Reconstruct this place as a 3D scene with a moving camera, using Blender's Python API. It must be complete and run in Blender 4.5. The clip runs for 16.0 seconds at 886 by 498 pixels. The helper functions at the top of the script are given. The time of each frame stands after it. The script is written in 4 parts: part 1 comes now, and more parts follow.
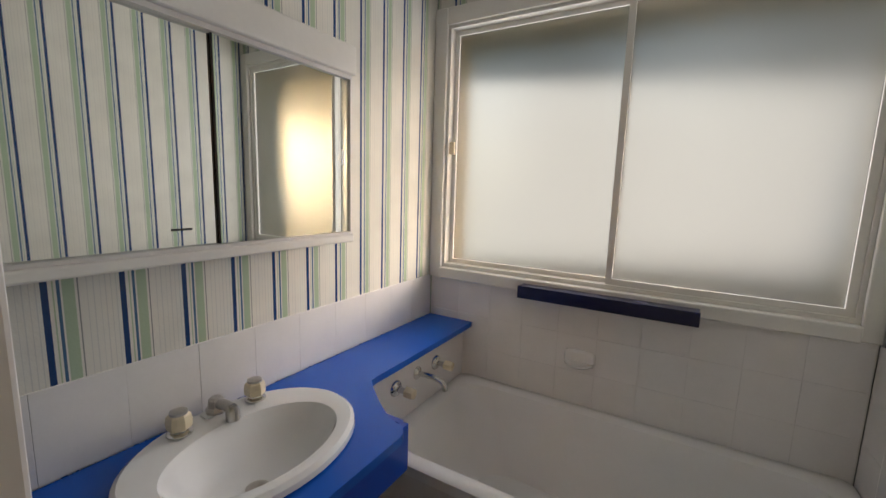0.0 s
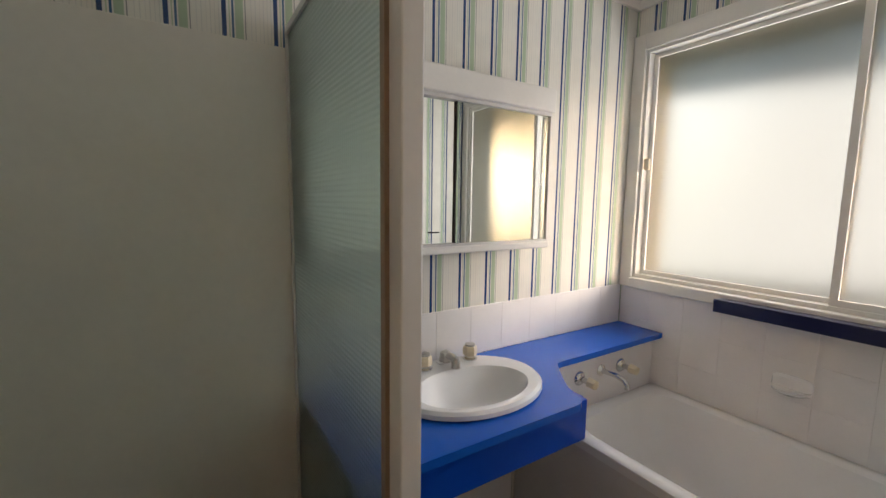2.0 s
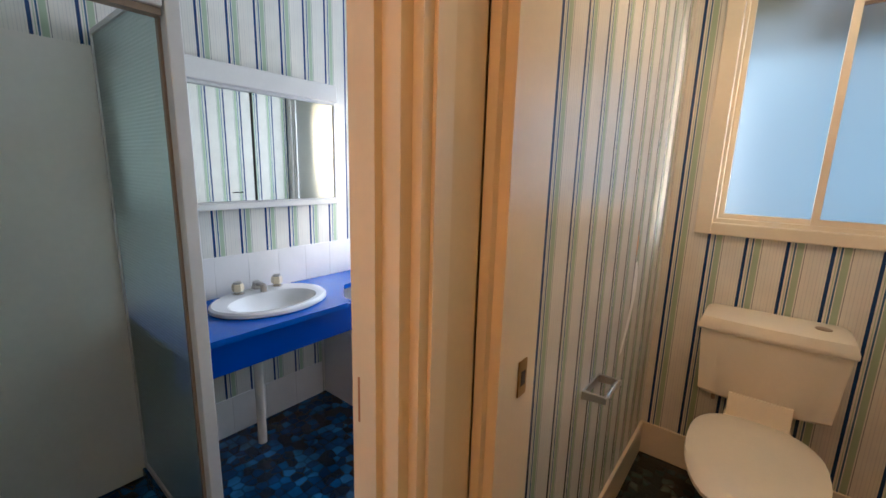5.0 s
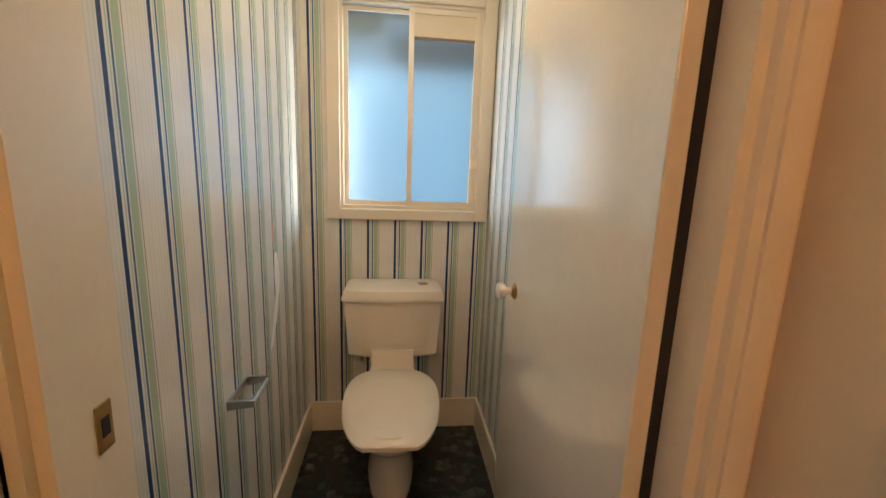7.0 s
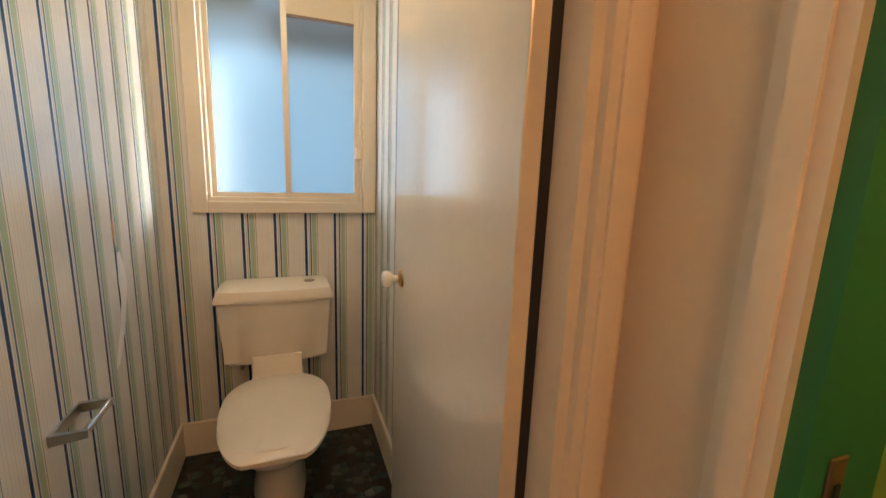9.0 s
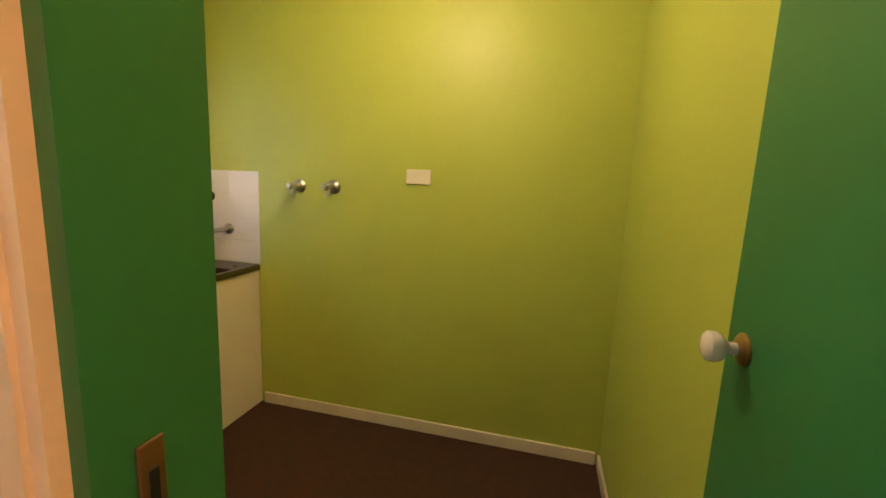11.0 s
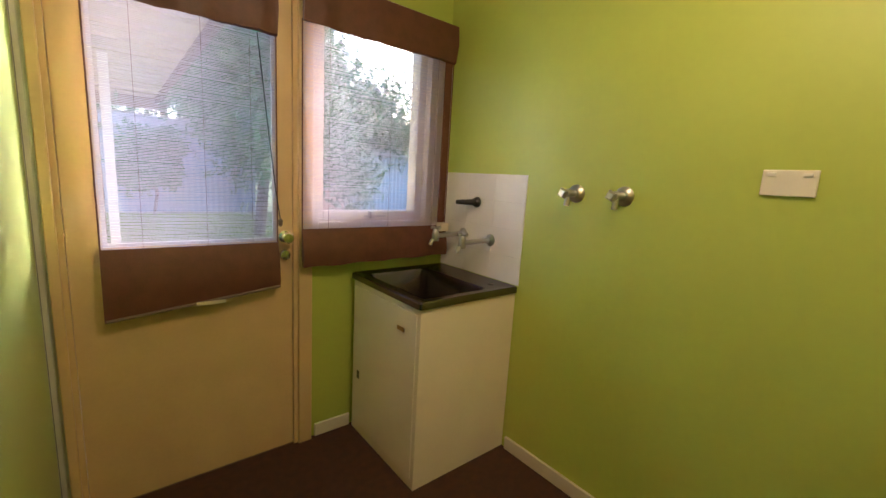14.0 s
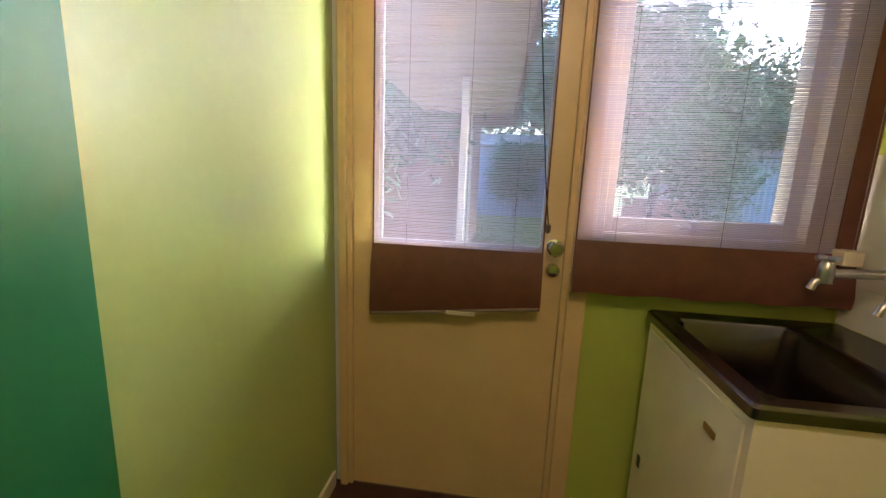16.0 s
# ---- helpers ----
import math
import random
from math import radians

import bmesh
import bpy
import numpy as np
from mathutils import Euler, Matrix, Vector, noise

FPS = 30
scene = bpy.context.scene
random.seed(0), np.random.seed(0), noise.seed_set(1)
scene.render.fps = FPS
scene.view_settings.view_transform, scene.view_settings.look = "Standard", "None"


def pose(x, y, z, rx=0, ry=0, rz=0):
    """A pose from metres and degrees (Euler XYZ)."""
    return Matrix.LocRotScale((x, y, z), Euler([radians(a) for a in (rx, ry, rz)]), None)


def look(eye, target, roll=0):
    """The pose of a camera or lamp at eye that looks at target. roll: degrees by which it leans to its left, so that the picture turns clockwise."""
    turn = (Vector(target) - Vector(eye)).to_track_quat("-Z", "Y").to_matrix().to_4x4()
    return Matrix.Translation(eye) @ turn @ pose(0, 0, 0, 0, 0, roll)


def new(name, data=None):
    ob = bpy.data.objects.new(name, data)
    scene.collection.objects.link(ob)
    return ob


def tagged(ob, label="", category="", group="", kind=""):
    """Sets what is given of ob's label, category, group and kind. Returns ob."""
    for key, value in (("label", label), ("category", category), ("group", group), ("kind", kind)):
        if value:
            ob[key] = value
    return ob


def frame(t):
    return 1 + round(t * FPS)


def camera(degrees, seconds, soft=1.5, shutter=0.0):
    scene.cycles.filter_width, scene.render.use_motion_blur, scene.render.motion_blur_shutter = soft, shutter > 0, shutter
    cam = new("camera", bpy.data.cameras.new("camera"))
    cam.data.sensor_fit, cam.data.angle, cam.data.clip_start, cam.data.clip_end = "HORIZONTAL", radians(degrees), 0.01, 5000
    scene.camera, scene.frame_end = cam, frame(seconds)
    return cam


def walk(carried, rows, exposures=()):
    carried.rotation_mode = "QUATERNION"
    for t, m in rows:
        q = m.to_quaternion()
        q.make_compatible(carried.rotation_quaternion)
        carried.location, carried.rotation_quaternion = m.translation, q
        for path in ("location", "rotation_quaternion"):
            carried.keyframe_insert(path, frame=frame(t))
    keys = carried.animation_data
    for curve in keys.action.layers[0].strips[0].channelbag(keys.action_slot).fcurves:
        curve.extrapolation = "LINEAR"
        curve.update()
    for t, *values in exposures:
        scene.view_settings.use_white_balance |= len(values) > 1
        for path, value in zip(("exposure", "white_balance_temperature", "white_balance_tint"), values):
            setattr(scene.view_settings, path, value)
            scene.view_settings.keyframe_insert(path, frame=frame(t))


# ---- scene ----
cam = camera(95.0, 16.0)
PATH = [
    (0, (1.043, -1.666, 1.335), (0.041, 0.041, 1.049), 1.8),
    (0.5, (1.039, -1.699, 1.332), (-0.245, -0.184, 1.093), 1.5),
    (1, (1.071, -1.724, 1.335), (-0.397, -0.383, 1.118), 1.3),
    (1.5, (1.144, -1.78, 1.333), (-0.426, -0.561, 1.113), 1.0),
    (2, (1.261, -1.891, 1.333), (-0.419, -0.83, 1.103), 0.8),
    (2.5, (1.385, -1.998, 1.357), (-0.41, -1.149, 1.116), 0.4),
    (3, (1.502, -2.085, 1.372), (-0.365, -1.413, 1.122), 0.2),
    (3.5, (1.65, -2.129, 1.384), (-0.241, -1.532, 1.123), 0.1),
    (4, (1.811, -2.102, 1.37), (-0.05, -1.433, 1.07), 0.3),
    (4.5, (1.928, -2.078, 1.37), (0.204, -1.134, 1.001), 0.7),
    (5, (1.975, -2.057, 1.358), (0.755, -0.52, 0.973), 1.6),
    (5.2, (2.007, -2.026, 1.366), (1.03, -0.325, 0.975), 1.9),
    (7.3, (2.069, -1.965, 1.343), (2.342, -0.018, 0.976), 2.0),
    (7.5, (2.054, -1.926, 1.337), (2.346, 0.018, 0.969), 2.0),
    (8, (2.026, -1.875, 1.341), (2.353, 0.064, 0.974), 2.0),
    (8.5, (2.062, -1.907, 1.321), (2.486, 0.014, 0.959), 1.9),
    (9, (2.124, -1.963, 1.312), (2.823, -0.124, 0.955), 2.1),
    (9.5, (2.176, -2.028, 1.286), (3.353, -0.444, 0.962), 2.3),
    (10, (2.189, -2.124, 1.309), (3.828, -1.025, 0.983), 2.1),
    (12.3, (2.696, -1.983, 1.281), (4.653, -1.684, 0.995), 2.1),
    (12.5, (2.736, -1.892, 1.299), (4.672, -1.489, 1.001), 2.4),
    (13, (2.837, -1.83, 1.292), (4.623, -0.978, 1.001), 2.9),
    (13.5, (2.853, -1.814, 1.289), (4.376, -0.555, 0.981), 3.0),
    (14, (2.838, -1.792, 1.287), (4.088, -0.266, 0.954), 3.4),
    (14.5, (2.846, -1.783, 1.267), (3.841, -0.082, 0.927), 3.4),
    (15, (2.929, -1.693, 1.262), (3.653, 0.135, 0.896), 3.2),
    (15.5, (3.059, -1.498, 1.282), (3.425, 0.429, 0.895), 2.9),
    (16, (3.216, -1.383, 1.234), (2.958, 0.566, 0.869), 2.2),
]
EXPOSURES = [(0.0, 2.5, 6900, 17), (1.5, 2.8, 6900, 17), (2.5, 3.05, 6800, 17), (3.5, 3.15, 6700, 17), (4.4, 3.4, 6900, 17), (5.0, 3.35, 5500, 13), (7.3, 3.45, 5250, 6), (9.0, 3.45, 5500, 9), (10.2, 3.8, 6100, 16), (12.3, 4.25, 5800, 16), (13.2, 4.0, 5400, 14), (14.5, 3.95, 5450, 17), (16.0, 3.75, 5250, 17)]
walk(cam, [(t, look(eye, target, roll)) for t, eye, target, roll in PATH], EXPOSURES)

# ---- light ----
world = bpy.data.worlds.new("sky")
world.use_nodes = True
scene.world = world
wn = world.node_tree.nodes
sky = wn.new("ShaderNodeTexSky")
sky.sky_type = "NISHITA"
sky.sun_disc = False
sky.sun_elevation = radians(13)
sky.sun_rotation = radians(58)
sky.dust_density = 3.0
wn["Background"].inputs["Strength"].default_value = 0.15
world.node_tree.links.new(sky.outputs[0], wn["Background"].inputs["Color"])
sun_data = bpy.data.lights.new("sun", "SUN")
sun_data.energy, sun_data.angle, sun_data.color = 0.4, radians(20), (1.0, 0.98, 0.95)
sun = new("sun", sun_data)
sun.matrix_world = look((12, 7.5, 3.27), (0, 0, 0))


def lamp(name, place, watts, colour, radius):
    data = bpy.data.lights.new(name, "POINT")
    data.energy, data.color, data.shadow_soft_size = watts, colour, radius
    ob = new(name, data)
    ob.location = place
    return ob


def window_light(name, x, y, z, w, h, watts, colour, aim=0.0):
    """Sky light standing outside an opening."""
    data = bpy.data.lights.new(name, "AREA")
    data.shape, data.size, data.size_y = "RECTANGLE", w, h
    data.energy, data.color = watts, colour
    ob = new(name, data)
    ob.matrix_world = look((x, y, z), (x + aim, y - 1, z - 0.12))


window_light("bathroom_sky_light", 0.85, 0.66, 1.42, 1.9, 0.95, 5.0, (0.95, 0.97, 1.0), 0.4)
window_light("toilet_sky_light", 2.10, 0.60, 1.52, 0.9, 0.85, 1.1, (0.50, 0.75, 1.0))
lamp("hall_bulb", (2.0, -2.95, 2.18), 1.5, (1.0, 0.43, 0.13), 0.07)
lamp("laundry_bulb", (3.40, -1.6, 2.16), 1.65, (1.0, 0.66, 0.35), 0.14)
lamp("toilet_bulb", (2.07, -0.85, 2.16), 0.85, (1.0, 0.66, 0.33), 0.06)


# ---- materials ----
def mat(name, colour, rough=0.5, metal=0.0, vary=0.08, scale=6.0, bump=0.0, bump_scale=60.0, coat=0.0, spec=0.5):
    m = bpy.data.materials.new(name)
    m.use_nodes = True
    t = m.node_tree
    n, link = t.nodes, t.links.new
    b = n["Principled BSDF"]
    b.inputs["Roughness"].default_value = rough
    b.inputs["Metallic"].default_value = metal
    b.inputs["Coat Weight"].default_value = coat
    b.inputs["Specular IOR Level"].default_value = spec
    geo = n.new("ShaderNodeNewGeometry")
    big, fine = n.new("ShaderNodeTexNoise"), n.new("ShaderNodeTexNoise")
    big.inputs["Scale"].default_value = scale
    big.inputs["Detail"].default_value = 5
    fine.inputs["Scale"].default_value = scale * 14
    fine.inputs["Detail"].default_value = 3
    link(geo.outputs["Position"], big.inputs["Vector"])
    link(geo.outputs["Position"], fine.inputs["Vector"])
    add = n.new("ShaderNodeMath")
    add.operation = "MULTIPLY_ADD"
    add.inputs[1].default_value = 0.4
    link(fine.outputs["Fac"], add.inputs[0])
    link(big.outputs["Fac"], add.inputs[2])
    span = n.new("ShaderNodeMapRange")
    span.inputs["From Min"].default_value, span.inputs["From Max"].default_value = 0.45, 0.95
    span.inputs["To Min"].default_value, span.inputs["To Max"].default_value = 1 - vary, 1 + vary
    link(add.outputs[0], span.inputs["Value"])
    mul = n.new("ShaderNodeVectorMath")
    mul.operation = "SCALE"
    mul.inputs[0].default_value = colour
    link(span.outputs[0], mul.inputs["Scale"])
    link(mul.outputs[0], b.inputs["Base Color"])
    rr = n.new("ShaderNodeMapRange")
    rr.inputs["To Min"].default_value, rr.inputs["To Max"].default_value = max(0.02, rough * 0.8), min(1, rough * 1.2)
    link(big.outputs["Fac"], rr.inputs["Value"])
    link(rr.outputs[0], b.inputs["Roughness"])
    if bump:
        bn, bp = n.new("ShaderNodeTexNoise"), n.new("ShaderNodeBump")
        bn.inputs["Scale"].default_value = bump_scale
        bn.inputs["Detail"].default_value = 4
        bp.inputs["Strength"].default_value = bump
        bp.inputs["Distance"].default_value = 0.004
        link(geo.outputs["Position"], bn.inputs["Vector"])
        link(bn.outputs["Fac"], bp.inputs["Height"])
        link(bp.outputs[0], b.inputs["Normal"])
    return m


def wallpaper(name, across, phase, period=0.13):
    """Printed vertical stripes: navy, pale lines, blue, green, then cream with fine pinstripes."""
    m = bpy.data.materials.new(name)
    m.use_nodes = True
    t = m.node_tree
    n, link = t.nodes, t.links.new
    b = n["Principled BSDF"]
    b.inputs["Roughness"].default_value = 0.2
    b.inputs["Specular IOR Level"].default_value = 0.55
    geo = n.new("ShaderNodeNewGeometry")
    dot = n.new("ShaderNodeVectorMath")
    dot.operation = "DOT_PRODUCT"
    dot.inputs[1].default_value = (across[0] / period, across[1] / period, 0)
    link(geo.outputs["Position"], dot.inputs[0])
    shift = n.new("ShaderNodeMath")
    shift.inputs[1].default_value = -phase / period + 40
    link(dot.outputs["Value"], shift.inputs[0])
    fr = n.new("ShaderNodeMath")
    fr.operation = "FRACT"
    link(shift.outputs[0], fr.inputs[0])
    ramp = n.new("ShaderNodeValToRGB")
    ramp.color_ramp.interpolation = "CONSTANT"
    cream, navy, blue, green, grey, pin = ((0.74, 0.72, 0.66), (0.012, 0.045, 0.15), (0.06, 0.14, 0.25), (0.40, 0.50, 0.36),
                                           (0.26, 0.28, 0.27), (0.62, 0.61, 0.58))
    stops = [(0, navy), (0.085, cream), (0.13, green), (0.15, cream), (0.18, blue), (0.225, cream), (0.25, green),
             (0.40, cream), (0.43, grey), (0.45, cream), (0.55, pin), (0.562, cream), (0.63, pin), (0.645, cream),
             (0.72, pin), (0.73, cream), (0.79, pin), (0.805, cream), (0.87, pin), (0.88, cream), (0.94, pin), (0.955, cream)]
    els = ramp.color_ramp.elements
    els[0].position, els[0].color = 0, (*navy, 1)
    els[1].position, els[1].color = stops[1][0], (*stops[1][1], 1)
    for p, c in stops[2:]:
        els.new(p).color = (*c, 1)
    link(fr.outputs[0], ramp.inputs[0])
    noi = n.new("ShaderNodeTexNoise")
    noi.inputs["Scale"].default_value = 9
    noi.inputs["Detail"].default_value = 6
    link(geo.outputs["Position"], noi.inputs["Vector"])
    span = n.new("ShaderNodeMapRange")
    span.inputs["From Min"].default_value, span.inputs["From Max"].default_value = 0.3, 0.7
    span.inputs["To Min"].default_value, span.inputs["To Max"].default_value = 0.93, 1.04
    link(noi.outputs["Fac"], span.inputs["Value"])
    mul = n.new("ShaderNodeVectorMath")
    mul.operation = "SCALE"
    link(ramp.outputs[0], mul.inputs[0])
    link(span.outputs[0], mul.inputs["Scale"])
    link(mul.outputs[0], b.inputs["Base Color"])
    bp = n.new("ShaderNodeBump")
    bp.inputs["Strength"].default_value = 0.15
    bp.inputs["Distance"].default_value = 0.003
    fine = n.new("ShaderNodeTexNoise")
    fine.inputs["Scale"].default_value = 160
    link(geo.outputs["Position"], fine.inputs["Vector"])
    link(fine.outputs["Fac"], bp.inputs["Height"])
    link(bp.outputs[0], b.inputs["Normal"])
    return m


def glass(name, colour, rough, ior=1.45, ripple=0.0, weave=False):
    m = bpy.data.materials.new(name)
    m.use_nodes = True
    t = m.node_tree
    n, link = t.nodes, t.links.new
    b = n["Principled BSDF"]
    b.inputs["Base Color"].default_value = (*colour, 1)
    b.inputs["Transmission Weight"].default_value = 1.0
    b.inputs["Roughness"].default_value = rough
    b.inputs["IOR"].default_value = ior
    if ripple:
        geo, bp = n.new("ShaderNodeNewGeometry"), n.new("ShaderNodeBump")
        bp.inputs["Strength"].default_value = ripple
        bp.inputs["Distance"].default_value = 0.004
        if weave:
            # small raised squares, a centimetre apart
            big, rows, w = n.new("ShaderNodeVectorMath"), n.new("ShaderNodeVectorMath"), n.new("ShaderNodeVectorMath")
            big.operation, rows.operation, w.operation = "SCALE", "SINE", "DOT_PRODUCT"
            big.inputs["Scale"].default_value = 560
            w.inputs[1].default_value = (0.25, 0.25, 0.5)
            link(geo.outputs["Position"], big.inputs[0])
            link(big.outputs[0], rows.inputs[0])
            link(rows.outputs[0], w.inputs[0])
        else:
            w = n.new("ShaderNodeTexNoise")
            w.inputs["Scale"].default_value = 140
        if not weave:
            link(geo.outputs["Position"], w.inputs["Vector"])
        link(w.outputs["Value"] if weave else w.outputs["Fac"], bp.inputs["Height"])
        link(bp.outputs[0], b.inputs["Normal"])
    return m


def mosaic(name, tones, cell, rough=0.25):
    """Mottled vinyl printed with small rounded pebbles of several tones."""
    m = bpy.data.materials.new(name)
    m.use_nodes = True
    t = m.node_tree
    n, link = t.nodes, t.links.new
    b = n["Principled BSDF"]
    b.inputs["Roughness"].default_value = rough
    geo = n.new("ShaderNodeNewGeometry")
    warp = n.new("ShaderNodeTexNoise")
    warp.inputs["Scale"].default_value = 14
    link(geo.outputs["Position"], warp.inputs["Vector"])
    mixv = n.new("ShaderNodeVectorMath")
    mixv.operation = "MULTIPLY_ADD"
    mixv.inputs[1].default_value = (0.02, 0.02, 0)
    link(warp.outputs["Color"], mixv.inputs[0])
    link(geo.outputs["Position"], mixv.inputs[2])
    v = n.new("ShaderNodeTexVoronoi")
    v.inputs["Scale"].default_value = 1 / cell
    v.inputs["Randomness"].default_value = 0.55
    link(mixv.outputs[0], v.inputs["Vector"])
    ramp = n.new("ShaderNodeValToRGB")
    ramp.color_ramp.interpolation = "CONSTANT"
    els = ramp.color_ramp.elements
    for i, c in enumerate(tones):
        e = els[i] if i < 2 else els.new(i / len(tones))
        e.position, e.color = i / len(tones), (*c, 1)
    sep = n.new("ShaderNodeSeparateColor")
    link(v.outputs["Color"], sep.inputs[0])
    link(sep.outputs[0], ramp.inputs[0])
    edge = n.new("ShaderNodeTexVoronoi")
    edge.feature = "DISTANCE_TO_EDGE"
    edge.inputs["Scale"].default_value = 1 / cell
    edge.inputs["Randomness"].default_value = 0.55
    link(mixv.outputs[0], edge.inputs["Vector"])
    span = n.new("ShaderNodeMapRange")
    span.inputs["From Min"].default_value, span.inputs["From Max"].default_value = 0.02, 0.12
    span.inputs["To Min"].default_value, span.inputs["To Max"].default_value = 0.45, 1.0
    link(edge.outputs["Distance"], span.inputs["Value"])
    blot = n.new("ShaderNodeTexNoise")
    blot.inputs["Scale"].default_value = 7
    blot.inputs["Detail"].default_value = 4
    link(geo.outputs["Position"], blot.inputs["Vector"])
    sp2 = n.new("ShaderNodeMapRange")
    sp2.inputs["From Min"].default_value, sp2.inputs["From Max"].default_value = 0.35, 0.65
    sp2.inputs["To Min"].default_value, sp2.inputs["To Max"].default_value = 0.5, 1.4
    link(blot.outputs["Fac"], sp2.inputs["Value"])
    both = n.new("ShaderNodeMath")
    both.operation = "MULTIPLY"
    link(span.outputs[0], both.inputs[0])
    link(sp2.outputs[0], both.inputs[1])
    mul = n.new("ShaderNodeVectorMath")
    mul.operation = "SCALE"
    link(ramp.outputs[0], mul.inputs[0])
    link(both.outputs[0], mul.inputs["Scale"])
    link(mul.outputs[0], b.inputs["Base Color"])
    bp = n.new("ShaderNodeBump")
    bp.inputs["Strength"].default_value = 0.3
    bp.inputs["Distance"].default_value = 0.002
    link(span.outputs[0], bp.inputs["Height"])
    link(bp.outputs[0], b.inputs["Normal"])
    return m


PAPER_W = wallpaper("wallpaper_west", (1, 1), -0.003, 0.1275)
PAPER_N = wallpaper("wallpaper_north", (1, 1), 1.790, 0.131)
PAPER_E = wallpaper("wallpaper_east", (1, -1), 0.05)
PAPER_T = wallpaper("wallpaper_toilet", (1, 1), 0.338)
CREAM = mat("cream_gloss_paint", (0.74, 0.66, 0.52), 0.3, vary=0.04, bump=0.06, bump_scale=35)
TOILETDOOR = mat("toilet_door_gloss", (0.70, 0.62, 0.48), 0.16, vary=0.05, scale=3, coat=0.6, spec=0.8)
WHITE = mat("white_trim_paint", (0.74, 0.72, 0.68), 0.38, vary=0.04, bump=0.05, bump_scale=40)
HALLWALL = mat("hall_cream_wall", (0.70, 0.60, 0.44), 0.6, vary=0.04, bump=0.08)
CEIL = mat("ceiling_white", (0.78, 0.77, 0.74), 0.8, vary=0.03, bump=0.05)
BOARD = mat("shower_board", (0.72, 0.69, 0.63), 0.34, vary=0.05, scale=3)
TILE = mat("white_glazed_tile", (0.78, 0.76, 0.75), 0.14, vary=0.03, scale=9, bump=0.03, bump_scale=20)
GROUT = mat("grout", (0.77, 0.75, 0.74), 0.4)
ENAMEL = mat("white_enamel", (0.80, 0.80, 0.80), 0.10, vary=0.02, coat=0.3)
BATHSIDE = mat("bath_side_panel", (0.62, 0.60, 0.60), 0.35, vary=0.05)
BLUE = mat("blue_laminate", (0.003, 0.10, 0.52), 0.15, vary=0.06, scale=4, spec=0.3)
# the bench laminate a tone darker, used on apron and end panel
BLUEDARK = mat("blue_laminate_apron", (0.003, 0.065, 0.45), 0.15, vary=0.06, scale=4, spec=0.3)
CHROME = mat("chrome", (0.66, 0.65, 0.63), 0.16, 1.0, vary=0.06)
DULLCHROME = mat("worn_chrome", (0.50, 0.48, 0.45), 0.3, 1.0, vary=0.15)
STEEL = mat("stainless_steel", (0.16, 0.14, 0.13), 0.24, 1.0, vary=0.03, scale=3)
BRASS = mat("aged_brass", (0.45, 0.30, 0.12), 0.32, 1.0, vary=0.15)
BRONZE = mat("bronze_plate", (0.40, 0.20, 0.11), 0.35, 0.9, vary=0.15)
PORCELAIN = mat("porcelain", (0.80, 0.76, 0.70), 0.12, vary=0.02)
CREAMKNOB = mat("cream_plastic", (0.72, 0.62, 0.44), 0.28, vary=0.05)
CISTERN = mat("ivory_plastic", (0.80, 0.74, 0.62), 0.22, vary=0.03)
BLACK = mat("black_plastic", (0.015, 0.013, 0.014), 0.35)
NAVY = mat("navy_shelf", (0.010, 0.012, 0.05), 0.25)
ALU = mat("painted_aluminium", (0.66, 0.64, 0.62), 0.32, 0.2, vary=0.05)
BRONZEALU = mat("bronze_seal", (0.30, 0.22, 0.16), 0.45, 0.2)
FROST = glass("frosted_pane", (0.125, 0.124, 0.110), 0.48, 1.3)
SHOWERGLASS = glass("obscure_green_glass", (0.64, 0.78, 0.72), 0.30, 1.4, 0.3, True)
CLEAR = glass("clear_pane", (0.97, 0.98, 0.98), 0.0, 1.1)
MIRROR = mat("mirror_silver", (0.84, 0.87, 0.84), 0.015, 1.0, vary=0.0)
VINYLB = mosaic("blue_vinyl", [(0.004, 0.03, 0.09), (0.005, 0.07, 0.20), (0.004, 0.04, 0.12), (0.003, 0.015, 0.04), (0.02, 0.12, 0.28)], 0.045)
VINYLG = mosaic("slate_green_vinyl", [(0.012, 0.02, 0.018), (0.03, 0.05, 0.045), (0.018, 0.03, 0.03), (0.06, 0.075, 0.07), (0.01, 0.012, 0.012)], 0.04)
CARPET = mat("brown_carpet", (0.062, 0.024, 0.012), 0.95, vary=0.35, scale=30, bump=0.9, bump_scale=260)
LIME = mat("lime_wall_paint", (0.46, 0.54, 0.08), 0.48, vary=0.04, scale=2.5, bump=0.10, bump_scale=70)
LIMEGLOSS = mat("lime_gloss_paint", (0.45, 0.54, 0.16), 0.34, vary=0.05, scale=2.5, bump=0.05, bump_scale=12, spec=0.6)
GREEN = mat("green_gloss_paint", (0.03, 0.19, 0.065), 0.36, vary=0.06, scale=3)
DOORCREAM = mat("back_door_paint", (0.70, 0.50, 0.24), 0.36, vary=0.05, bump=0.06, bump_scale=40)
BLINDBROWN = mat("brown_blind", (0.13, 0.045, 0.025), 0.5, vary=0.2, scale=20, bump=0.2, bump_scale=200)
BLINDSLAT = bpy.data.materials.new("blind_slats")
BLINDSLAT.use_nodes = True
_n = BLINDSLAT.node_tree.nodes
_thin, _mix = _n.new("ShaderNodeBsdfTranslucent"), _n.new("ShaderNodeMixShader")
_n["Principled BSDF"].inputs["Base Color"].default_value = (0.46, 0.33, 0.28, 1)
_n["Principled BSDF"].inputs["Roughness"].default_value = 0.6
_thin.inputs["Color"].default_value = (0.60, 0.62, 0.76, 1)
